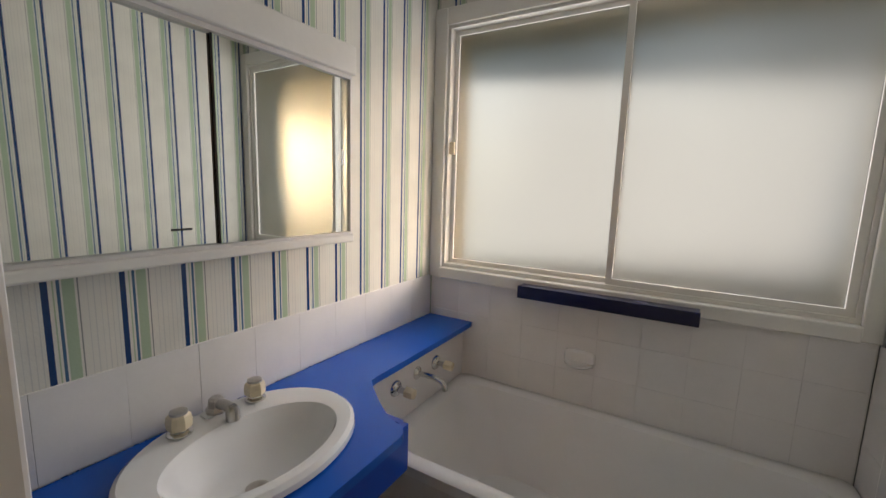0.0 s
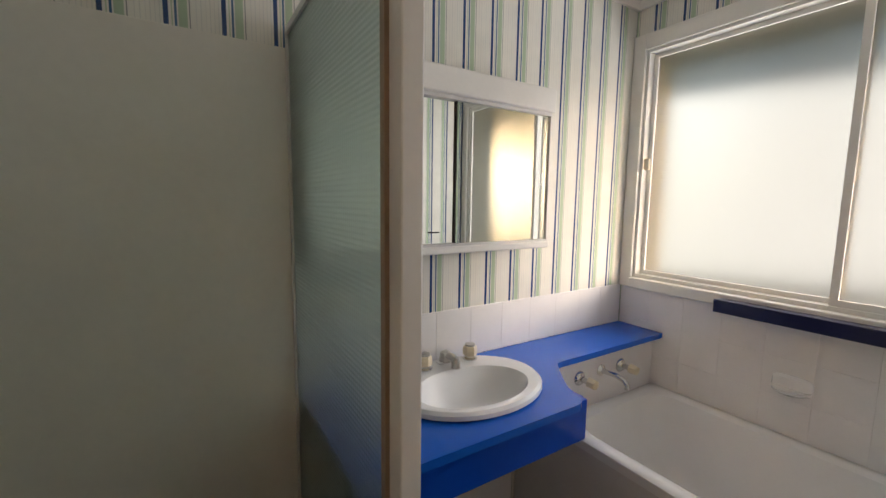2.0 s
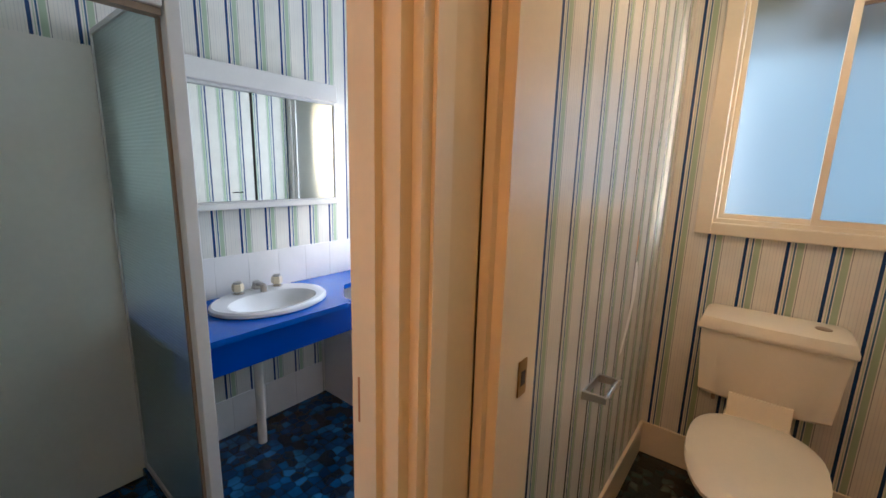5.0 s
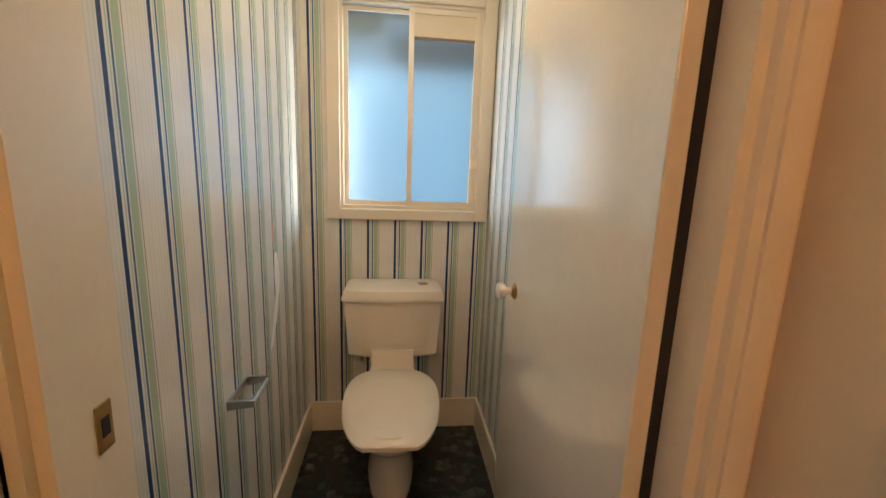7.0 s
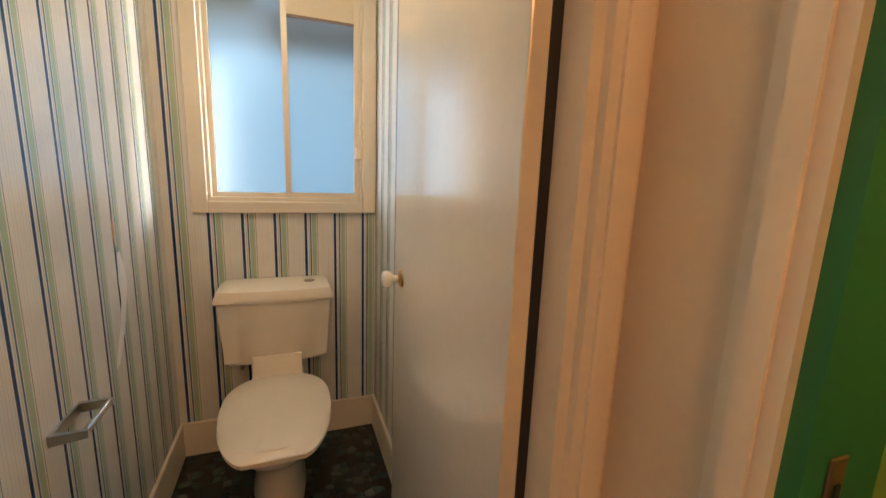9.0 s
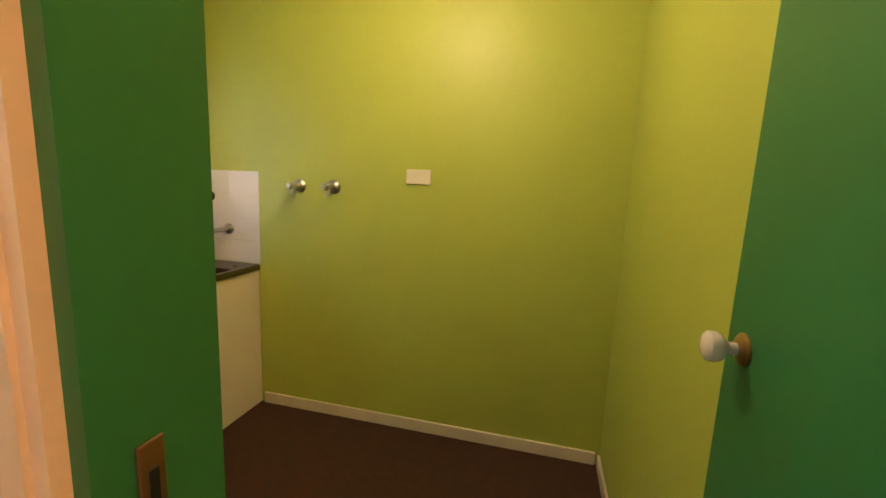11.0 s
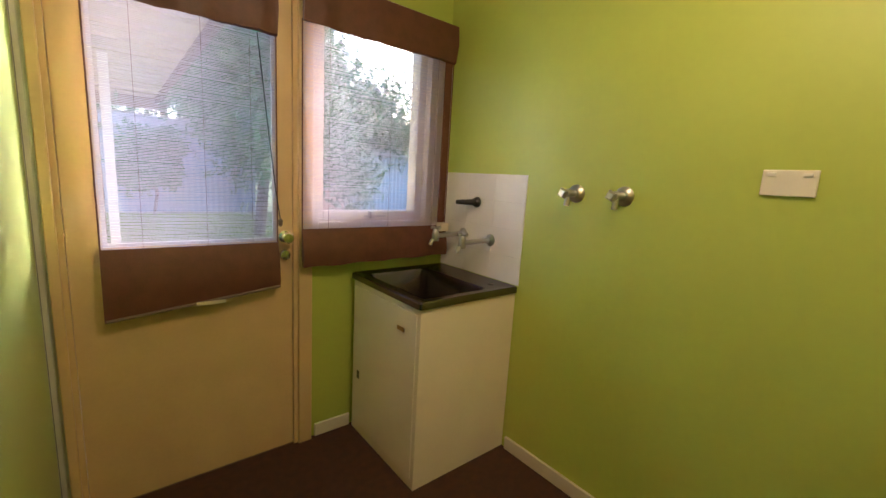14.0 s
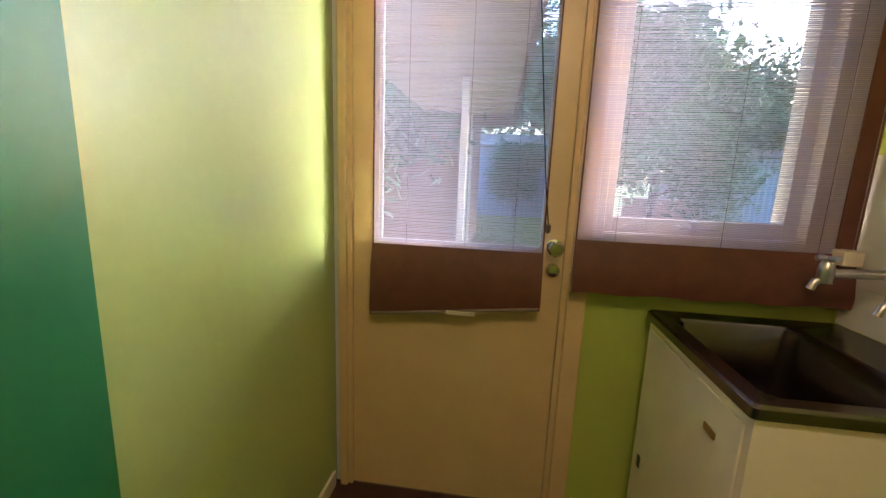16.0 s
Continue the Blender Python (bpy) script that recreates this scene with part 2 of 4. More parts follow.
BLINDSLAT.node_tree.links.new(_n["Principled BSDF"].outputs[0], _mix.inputs[1])
BLINDSLAT.node_tree.links.new(_thin.outputs[0], _mix.inputs[2])
BLINDSLAT.node_tree.links.new(_mix.outputs[0], _n["Material Output"].inputs[0])
TERRA = mat("terracotta_sill", (0.22, 0.07, 0.04), 0.5, vary=0.12)
GRASS = mat("grass_blades", (0.20, 0.30, 0.05), 0.8, vary=0.35, scale=4)
GROUND = mat("lawn_soil", (0.17, 0.22, 0.06), 0.95, vary=0.3, scale=3)
CONCRETE = mat("concrete_path", (0.42, 0.40, 0.37), 0.9, vary=0.12, bump=0.3)
SHEDBLUE = mat("blue_steel_sheet", (0.25, 0.34, 0.48), 0.45, vary=0.08)
SHEDROOF = mat("grey_roof", (0.26, 0.27, 0.30), 0.6, vary=0.1)
PINKWALL = mat("pink_brick", (0.42, 0.26, 0.22), 0.9, vary=0.2)
BRICK = mat("brick_veneer", (0.34, 0.22, 0.16), 0.9, vary=0.2, bump=0.4, bump_scale=40)
SOFFIT = mat("eave_sheet", (0.58, 0.52, 0.40), 0.7, vary=0.06)
FASCIA = mat("brown_fascia", (0.20, 0.14, 0.10), 0.6, vary=0.1)
BARK = mat("bark", (0.12, 0.085, 0.06), 0.95, vary=0.3, bump=0.6, bump_scale=30)
LEAF = mat("leaves", (0.075, 0.18, 0.08), 0.8, vary=0.3, scale=3, spec=0.1)
LEAFLIGHT = mat("pale_leaves", (0.11, 0.23, 0.10), 0.8, vary=0.3, scale=3, spec=0.1)
PEACH = mat("torn_paper_backing", (0.42, 0.20, 0.08), 0.9, vary=0.2)


# ---- building blocks ----
def box(bm, x0, y0, z0, x1, y1, z1, bevel=0.0):
    vs = [bm.verts.new(p) for p in ((x0, y0, z0), (x1, y0, z0), (x1, y1, z0), (x0, y1, z0), (x0, y0, z1), (x1, y0, z1), (x1, y1, z1), (x0, y1, z1))]
    fs = [bm.faces.new([vs[i] for i in f]) for f in ((3, 2, 1, 0), (4, 5, 6, 7), (0, 1, 5, 4), (1, 2, 6, 5), (2, 3, 7, 6), (3, 0, 4, 7))]
    if bevel:
        es = list({e for f in fs for e in f.edges})
        bmesh.ops.bevel(bm, geom=es, offset=bevel, segments=2, profile=0.5, affect="EDGES")
    return bm


def boxed(*args, bevel=0.0):
    return box(bmesh.new(), *args, bevel=bevel)


def prism(pts, z0, z1, bevel=0.0):
    """A flat outline in plan, raised from z0 to z1."""
    bm = bmesh.new()
    low = [bm.verts.new((x, y, z0)) for x, y in pts]
    high = [bm.verts.new((x, y, z1)) for x, y in pts]
    top, bottom = bm.faces.new(high), bm.faces.new(low[::-1])
    for i in range(len(pts)):
        j = (i + 1) % len(pts)
        bm.faces.new((low[i], low[j], high[j], high[i]))
    if bevel:
        bmesh.ops.bevel(bm, geom=list(top.edges), offset=bevel, segments=2, profile=0.5, affect="EDGES")
    bmesh.ops.recalc_face_normals(bm, faces=bm.faces)
    return bm


def pierced(pts, hole, z0, z1):
    """A slab with an outline and one hole in it."""
    bm = bmesh.new()
    rims = []
    for z in (z0, z1):
        loops = [[bm.verts.new((x, y, z)) for x, y in run] for run in (pts, hole)]
        es = [bm.edges.new((l[i], l[(i + 1) % len(l)])) for l in loops for i in range(len(l))]
        bmesh.ops.triangle_fill(bm, edges=es, use_beauty=True)
        rims.append(loops)
    for low, high in zip(*rims):
        for i in range(len(low)):
            j = (i + 1) % len(low)
            bm.faces.new((low[i], low[j], high[j], high[i]))
    bmesh.ops.recalc_face_normals(bm, faces=bm.faces)
    return bm


def lathe(profile, steps=28, m=None):
    """Rings of (radius, height) turned round z."""
    bm = bmesh.new()
    rings = []
    for r, z in profile:
        rings.append([bm.verts.new((r * math.cos(2 * math.pi * i / steps), r * math.sin(2 * math.pi * i / steps), z)) for i in range(steps)])
    for a, b in zip(rings, rings[1:]):
        for i in range(steps):
            j = (i + 1) % steps
            bm.faces.new((a[i], a[j], b[j], b[i]))
    bm.faces.new(rings[0][::-1])
    bm.faces.new(rings[-1])
    bmesh.ops.recalc_face_normals(bm, faces=bm.faces)
    if m is not None:
        bmesh.ops.transform(bm, matrix=m, verts=bm.verts)
    return bm


def loft(rings, cap0=True, cap1=True):
    bm = bmesh.new()
    rs = [[bm.verts.new(p) for p in r] for r in rings]
    for a, b in zip(rs, rs[1:]):
        k = len(a)
        for i in range(k):
            bm.faces.new((a[i], a[(i + 1) % k], b[(i + 1) % k], b[i]))
    if cap0:
        bm.faces.new(rs[0][::-1])
    if cap1:
        bm.faces.new(rs[-1])
    bmesh.ops.recalc_face_normals(bm, faces=bm.faces)
    return bm


def tube(points, radius, sides=12):
    """A round bar along points."""
    rings = []
    pts = [Vector(p) for p in points]
    for i, p in enumerate(pts):
        d = (pts[min(i + 1, len(pts) - 1)] - pts[max(i - 1, 0)]).normalized()
        u = d.orthogonal().normalized() if i == 0 else (u - d * u.dot(d)).normalized()
        v = d.cross(u)
        rings.append([p + radius * (math.cos(2 * math.pi * k / sides) * u + math.sin(2 * math.pi * k / sides) * v) for k in range(sides)])
    return loft(rings)


def joined(*bms):
    """Several pieces of one part in one mesh."""
    out = bmesh.new()
    for b in bms:
        me = bpy.data.meshes.new("piece")
        b.to_mesh(me)
        b.free()
        out.from_mesh(me)
        bpy.data.meshes.remove(me)
    return out


def mesh_ob(name, bm, material, smooth=False):
    me = bpy.data.meshes.new(name)
    bm.to_mesh(me)
    bm.free()
    for m in material if isinstance(material, (list, tuple)) else [material]:
        me.materials.append(m)
    if smooth:
        for p in me.polygons:
            p.use_smooth = True
        me.set_sharp_from_angle(angle=radians(38))
    return new(name, me)


def part(name, bm, material, parent, label="", smooth=False):
    ob = mesh_ob(name, bm, material, smooth)
    ob.parent = parent
    if parent.data is None:
        ob.matrix_parent_inverse = Matrix.Translation(parent.location).inverted()
    return tagged(ob, label=label)


def thing(name, label, category, place=(0, 0, 0), group="", kind=""):
    ob = new(name)
    ob.location = place
    ob.empty_display_size = 0.1
    return tagged(ob, label=label, category=category, group=group, kind=kind)


def structure(name, bm, material, label="", smooth=False):
    return tagged(mesh_ob(name, bm, material, smooth), label=label, kind="structure")


def wall(name, boxes, mats, pick, label):
    """A wall of boxes; pick(normal, centre) names the paint of each face."""
    bm = bmesh.new()
    for b in boxes:
        box(bm, *b)
    bmesh.ops.recalc_face_normals(bm, faces=bm.faces)
    bm.normal_update()
    for f in bm.faces:
        f.material_index = pick(f.normal, f.calc_center_median())
    return structure(name, bm, mats, label)


def holed(x0, x1, y0, y1, z1, holes, along):
    """Boxes of a wall with openings (a, b, low, high) along x or y."""
    out, at = [], (x0 if along == "x" else y0)
    end = x1 if along == "x" else y1

    def put(a, b, lo, hi):
        if b - a > 1e-4 and hi - lo > 1e-4:
            out.append((a, y0, lo, b, y1, hi) if along == "x" else (x0, a, lo, x1, b, hi))
    for a, b, lo, hi in sorted(holes):
        put(at, a, 0, z1)
        put(a, b, 0, lo)
        put(a, b, hi, z1)
        at = b
    put(at, end, 0, z1)
    return out

# ---- structure ----
CH = 2.31


def by_normal(*rules):
    def pick(n, c):
        for i, test in enumerate(rules):
            if test(n, c):
                return i + 1
        return 0
    return pick


BW = (0.053, 1.545, 0.967, 2.07)
TW = (1.79, 2.458, 1.165, 2.10)
LW = (3.53, 4.20, 1.03, 2.03)
LD = (2.675, 3.475, 0.0, 2.03)
wall("wall_north", holed(-0.1, 4.38, 0, 0.24, 2.6, [BW, TW, LW, LD], "x"), [CREAM, PAPER_N, LIME, BRICK],
     by_normal(lambda n, c: n.y < -0.5 and c.x < 2.58, lambda n, c: n.y < -0.5 and c.x > 2.58, lambda n, c: n.y > 0.5), "outer wall with striped wallpaper and lime paint inside")
wall("wall_west", [(-0.1, -2.52, 0, 0, 0, CH + 0.05)], [CREAM, PAPER_W], by_normal(lambda n, c: n.x > 0.5), "bathroom wall in striped wallpaper")
wall("wall_south", [(-0.1, -2.52, 0, 1.54, -2.42, CH + 0.05)], [CREAM, PAPER_N], by_normal(lambda n, c: n.y > 0.5), "bathroom wall in striped wallpaper")
BD = (-2.36, -1.69, 0.0, 2.04)
wall("wall_bathroom_hall", holed(1.54, 1.63, -3.3, -1.43, CH + 0.05, [BD], "y") + [(1.59, -1.43, 0, 1.63, 0, CH + 0.05)], [CREAM, PAPER_E, PAPER_T, HALLWALL],
     by_normal(lambda n, c: n.x < -0.5, lambda n, c: n.x > 0.5 and c.y > -1.4, lambda n, c: n.x > 0.5), "partition wall with striped wallpaper on its faces")
TD = (1.648, 2.505, 0.0, 2.04)
wall("wall_toilet_front", holed(1.63, 2.59, -1.51, -1.38, CH + 0.05, [TD], "x"), [CREAM, PAPER_N, HALLWALL],
     by_normal(lambda n, c: n.y > 0.5, lambda n, c: n.y < -0.5), "wall round the toilet doorway")
LDO = (-2.41, -1.74, 0.0, 2.04)
wall("wall_laundry_west", [(2.51, -1.379, 0, 2.632, 0, CH + 0.05), (2.59, -1.74, 0, 2.632, -1.379, CH + 0.05), (2.59, -2.41, 2.04, 2.632, -1.74, CH + 0.05), (2.59, -3.3, 0, 2.632, -2.41, CH + 0.05)],
     [CREAM, PAPER_E, LIMEGLOSS, HALLWALL],
     by_normal(lambda n, c: n.x < -0.5 and c.y > -1.37, lambda n, c: n.x > 0.5, lambda n, c: n.x < -0.5), "partition wall painted glossy lime in the laundry")
wall("wall_laundry_east", [(4.28, -2.56, 0, 4.38, 0, CH + 0.05)], [LIME], by_normal(), "lime green painted laundry wall")
wall("wall_laundry_south", [(2.632, -2.56, 0, 4.28, -2.46, CH + 0.05)], [LIME], by_normal(), "lime green painted laundry wall")
wall("wall_hall_end", [(1.63, -3.4, 0, 2.59, -3.3, CH + 0.05)], [HALLWALL], by_normal(), "cream painted hall wall")
structure("floor_bathroom", boxed(0, -2.42, -0.1, 1.59, 0, 0), VINYLB, "mottled dark blue vinyl floor")
structure("floor_toilet", boxed(1.63, -1.42, -0.1, 2.51, 0, 0), VINYLG, "dark slate green pebble patterned vinyl floor")
structure("floor_hall", boxed(1.59, -3.3, -0.1, 2.632, -1.42, 0), CARPET, "dark brown carpet")
structure("floor_laundry", boxed(2.632, -2.46, -0.1, 4.28, 0, 0), CARPET, "dark brown carpet")
structure("ceiling", boxed(-0.1, -3.4, CH, 4.38, 0, CH + 0.08), CEIL, "white plaster ceiling")
structure("roof", boxed(-0.4, -3.6, 2.6, 4.7, 0.75, 2.7), SHEDROOF, "grey roof sheet")


def cornice(name, x0, y0, x1, y1, s=0.055):
    """A plaster cove round a room."""
    bm = bmesh.new()
    z = CH
    prof = [(0, -s), (s * 0.25, -s), (s * 0.55, -s * 0.55), (s, -s * 0.25), (s, 0)]
    loops = []
    for d, h in prof:
        loops.append([bm.verts.new(p) for p in ((x0 + d, y0 + d, z + h), (x1 - d, y0 + d, z + h), (x1 - d, y1 - d, z + h), (x0 + d, y1 - d, z + h))])
    for a, b in zip(loops, loops[1:]):
        for i in range(4):
            bm.faces.new((a[i], a[(i + 1) % 4], b[(i + 1) % 4], b[i]))
    structure(name, bm, CEIL, "white plaster cornice")


cornice("cornice_bathroom", 0.001, -2.419, 1.539, -0.001)
cornice("cornice_toilet", 1.631, -1.369, 2.509, -0.001)
cornice("cornice_laundry", 2.633, -2.459, 4.279, -0.001)


def skirting(name, runs, h, material, label, t=0.014):
    ob = thing(name, label, "skirting", kind="structure")
    for x0, y0, x1, y1 in runs:
        part("board", boxed(x0, y0, 0, x1, y1, h, bevel=0.004), material, ob)
    return ob


t_ = 0.014
skirting("baseboard_toilet", [(1.63, -1.36, 1.63 + t_, -t_), (2.51 - t_, -1.36, 2.51, -t_), (1.63, -t_, 2.51, -0.001)], 0.165, CREAM, "tall cream painted skirting round the toilet")
skirting("baseboard_laundry", [(4.28 - t_, -2.44, 4.279, -0.61), (2.67, -2.459, 4.26, -2.46 + t_), (3.545, -t_, 3.73, -0.001), (2.633, -0.88, 2.632 + t_, -0.03)], 0.065, CREAM, "cream painted laundry skirting")

# green painted stretch of the laundry's west wall
structure("wall_panel_green", boxed(2.6325, -1.67, 0, 2.640, -0.885, CH - 0.056), GREEN, "green gloss painted stretch of wall")


# ---- door frames ----
def architrave(bm, axis, at, side, a, b, top, w=0.068, d=0.018):
    """Moulded trim round an opening on one face of a wall; side is -1 or +1."""
    for step, (inset, depth) in enumerate(((0.0, d), (0.018, d + 0.006), (0.045, d - 0.006))):
        wid = (0.018, 0.027, w - 0.045)[step]
        for lo, hi in ((a - inset - wid, a - inset), (b + inset, b + inset + wid)):
            p, q = sorted((at, at + side * depth))
            if axis == "x":
                box(bm, lo, p, 0, hi, q, top + inset)
            else:
                box(bm, p, lo, 0, q, hi, top + inset)
        p, q = sorted((at, at + side * depth))
        lo, hi = a - inset - wid, b + inset + wid
        if axis == "x":
            box(bm, lo, p, top + inset, hi, q, top + inset + wid)
        else:
            box(bm, p, lo, top + inset, q, hi, top + inset + wid)


def jamb(bm, axis, w0, w1, a, b, top, t=0.02, stop=0.012, stops=True):
    mid = (w0 + w1) / 2
    for lo, hi, s0, s1 in ((a, a + t, a + t, a + t + stop), (b - t, b, b - t - stop, b - t)):
        for u0, u1, v0, v1 in ((w0, w1, lo, hi), (mid - 0.016, mid + 0.016, s0, s1))[:2 if stops else 1]:
            if axis == "x":
                box(bm, v0, u0, 0, v1, u1, top - (t if v0 == s0 else 0))
            else:
                box(bm, u0, v0, 0, u1, v1, top - (t if v0 == s0 else 0))
    if axis == "x":
        box(bm, a + t, w0, top - t, b - t, w1, top)
    else:
        box(bm, w0, a + t, top - t, w1, b - t, top)


def doorway(name, axis, w0, w1, hole, material, label, trims, jamb_material=None, stops=True):
    ob = thing(name, label, "door frame", kind="structure")
    a, b, _, top = hole
    bm = bmesh.new()
    jamb(bm, axis, w0 - 0.002, w1 + 0.002, a, b, top, stops=stops)
    part("jamb", bm, jamb_material or material, ob)
    for side in trims:
        bm = bmesh.new()
        architrave(bm, axis, w0 if side < 0 else w1, side, a, b, top)
        part("architrave", bm, material, ob)
    return ob


doorway("door_frame_1", "y", 1.54, 1.63, BD, CREAM, "cream gloss painted bathroom door frame", (-1, 1))
doorway("door_frame_2", "x", -1.51, -1.38, TD, CREAM, "cream gloss painted toilet door frame", (-1,), None, False)
doorway("door_frame_3", "y", 2.59, 2.73, LDO, CREAM, "laundry door frame with green painted reveal", (-1,), GREEN, False)


def strike(name, place, axis, h=0.075, w=0.03, label="brass strike plate let into the jamb", material=BRASS):
    ob = thing(name, label, "strike plate", place)
    x, y, z = place
    if axis == "y":
        part("plate", boxed(x - w / 2, y - 0.003, z - h / 2, x + w / 2, y, z + h / 2, bevel=0.001), material, ob)
        part("latch_hole", boxed(x - w / 4, y - 0.004, z - h / 5, x + w / 4, y - 0.003, z + h / 5), BLACK, ob)
    else:
        part("plate", boxed(x, y - w / 2, z - h / 2, x + 0.003, y + w / 2, z + h / 2, bevel=0.001), material, ob)
        part("latch_hole", boxed(x + 0.003, y - w / 4, z - h / 5, x + 0.004, y + w / 4, z + h / 5), BLACK, ob)
    return ob


strike("strike_plate", (1.568, -1.711, 1.03), "y", 0.07, 0.028, material=BRONZE)
strike("strike_plate", (1.668, -1.43, 0.99), "x", 0.07, 0.03)
ob = thing("strike_plate", "long bronze strike plate on the green jamb", "strike plate", (2.64, -1.7605, 0.98))
part("plate", boxed(2.626, -1.7645, 0.915, 2.654, -1.7603, 1.045, bevel=0.0018), BRONZE, ob)
part("keyhole", boxed(2.635, -1.7665, 0.945, 2.645, -1.7645, 1.015, bevel=0.0008), BLACK, ob)


# ---- door leaves ----
def knob(parent, place, side, axis="y"):
    """A porcelain knob on a brass rose; it points along side * axis."""
    turn = Matrix.Translation(place) @ (pose(0, 0, 0, -90 * side) if axis == "y" else pose(0, 0, 0, 0, 90 * side))
    k = part("door_knob", lathe([(0.010, 0.006), (0.0105, 0.022), (0.013, 0.027), (0.022, 0.033), (0.0255, 0.042), (0.0245, 0.052), (0.018, 0.058), (0.006, 0.060)], 24, turn), PORCELAIN, parent, "white porcelain knob", True)
    part("rose", lathe([(0.027, 0.0), (0.027, 0.003), (0.022, 0.007), (0.012, 0.011)], 24, turn), BRASS, k, "aged brass rose", True)
    return k


def leaf(name, x0, x1, y0, y1, z1, material, label):
    ob = thing(name, label, "door", ((x0 + x1) / 2, (y0 + y1) / 2, 0), kind="")
    part("leaf", boxed(x0, y0, 0.012, x1, y1, z1, bevel=0.003), material, ob)
    return ob


door = leaf("bathroom_door", 0.765, 1.515, -2.341, -2.305, 2.03, CREAM, "open flush cream painted bathroom door with porcelain knob")
knob(door, (0.851, -2.305, 0.988), 1)
knob(door, (0.851, -2.341, 0.988), -1)
door = leaf("toilet_door", 2.433, 2.466, -1.45, -0.72, 2.03, TOILETDOOR, "open glossy cream toilet door lying against the wall")
# added black strip that stands in for the shadow in the hinge gap
part("hinge_gap_shade", boxed(2.4665, -1.449, 0.012, 2.4845, -1.438, 2.02), BLACK, door, "black strip standing in for the shadow in the hinge gap")
knob(door, (2.433, -0.80, 1.0), -1, "x")
door = leaf("laundry_door", 2.66, 3.135, -2.4595, -2.437, 2.03, GREEN, "open green gloss painted laundry door")
knob(door, (3.075, -2.437, 1.06), 1)


# ---- windows ----
def sliding_window(name, hole, label, meet, sill_drop, opaque_top=None):
    x0, x1, z0, z1 = hole
    ob = thing(name, label, "window", ((x0 + x1) / 2, 0.1, z0), kind="structure")
    w = 0.062
    trim = bmesh.new()
    low = z0 - 0.045
    right = min(x1 + w - 0.01, 1.588 if name == "window_1" else 2.509)
    for a, b, lo, hi in ((x0 - w + 0.011, x0 + 0.01, low, z1 + w), (x1 - 0.01, right, low, z1 + w), (x0 + 0.01, x1 - 0.01, z1 - 0.01, z1 + w)):
        box(trim, a, -0.018, lo, b, -0.0005, hi, bevel=0.004)
    part("architrave", trim, WHITE if name == "window_1" else CREAM, ob)
    part("window_sill", boxed(x0 + 0.01, -0.026 - sill_drop, low, x1 - 0.01, -0.0005, z0 + 0.006, bevel=0.005), WHITE if name == "window_1" else CREAM, ob)
    fm = WHITE if name == "window_1" else CREAM
    fr = bmesh.new()
    f = 0.022
    for a, b, lo, hi in ((x0, x0 + f, z0, z1), (x1 - f, x1, z0, z1), (x0 + f, x1 - f, z0, z0 + f), (x0 + f, x1 - f, z1 - f, z1)):
        box(fr, a, 0.0, lo, b, 0.09, hi)
    part("window_frame", fr, fm, ob)
    for k, (a, b, y) in enumerate(((x0 + f, meet + 0.012, 0.052), (meet - 0.012, x1 - f, 0.018))):
        s = 0.020 if k == 0 else 0.024
        sash = bmesh.new()
        for p, q, lo, hi in ((a, a + s, z0 + f, z1 - f), (b - s, b, z0 + f, z1 - f), (a + s, b - s, z0 + f, z0 + f + s), (a + s, b - s, z1 - f - s, z1 - f)):
            box(sash, p, y - 0.010, lo, q, y + 0.016, hi)
        sh = part("sash", sash, fm, ob)
        top = z1 - f - s
        if opaque_top and k == 1:
            top = opaque_top
            part("top_panel", boxed(a + s, y - 0.004, top + 0.012, b - s, y + 0.004, z1 - f - s), HALLWALL, sh, "plain grey-brown top panel")
            part("bead", boxed(a + s, y - 0.008, top, b - s, y + 0.006, top + 0.012), FASCIA, sh, "dark bead")
        pane = part("pane", boxed(a + s - 0.002, y, z0 + f + s - 0.002, b - s + 0.002, y + 0.004, top), FROST, sh, "frosted glass")
        pane.visible_shadow = False
    return ob


w1 = sliding_window("window_1", BW, "wide white sliding window with frosted glass above the bath", 0.815, 0.012)
part("catch", boxed(0.082, -0.004, 1.50, 0.108, 0.012, 1.555, bevel=0.004), CREAMKNOB, w1)
w2 = sliding_window("window_2", TW, "small cream sliding window with frosted glass over the toilet", 2.12, 0.0, 1.945)
part("catch", boxed(2.415, -0.006, 1.37, 2.45, 0.012, 1.425, bevel=0.004), CREAMKNOB, w2)

# laundry casement
w3 = thing("window_3", "timber framed casement window behind a woven blind", "window", (3.86, 0.1, 1.03), kind="structure")
x0, x1, z0, z1 = LW
fr = bmesh.new()
for a, b, lo, hi in ((x0, x0 + 0.03, z0, z1), (x1 - 0.045, x1, z0, z1), (x0 + 0.03, x1 - 0.045, z0, z0 + 0.035), (x0 + 0.03, x1 - 0.045, z1 - 0.035, z1)):
    box(fr, a, -0.012, lo, b, 0.12, hi, bevel=0.003)
part("window_frame", fr, CREAM, w3)
sash = bmesh.new()
for a, b, lo, hi in ((x0 + 0.03, x0 + 0.065, z0 + 0.035, z1 - 0.035), (x1 - 0.088, x1 - 0.045, z0 + 0.035, z1 - 0.035), (x0 + 0.065, x1 - 0.088, z0 + 0.035, z0 + 0.085), (x0 + 0.065, x1 - 0.088, z1 - 0.08, z1 - 0.035)):
    box(sash, a, 0.03, lo, b, 0.07, hi, bevel=0.003)
sh = part("sash", sash, CREAM, w3)
pane = part("pane", boxed(x0 + 0.06, 0.048, z0 + 0.08, x1 - 0.083, 0.052, z1 - 0.075), CLEAR, sh, "clear glass")
pane.visible_shadow = False
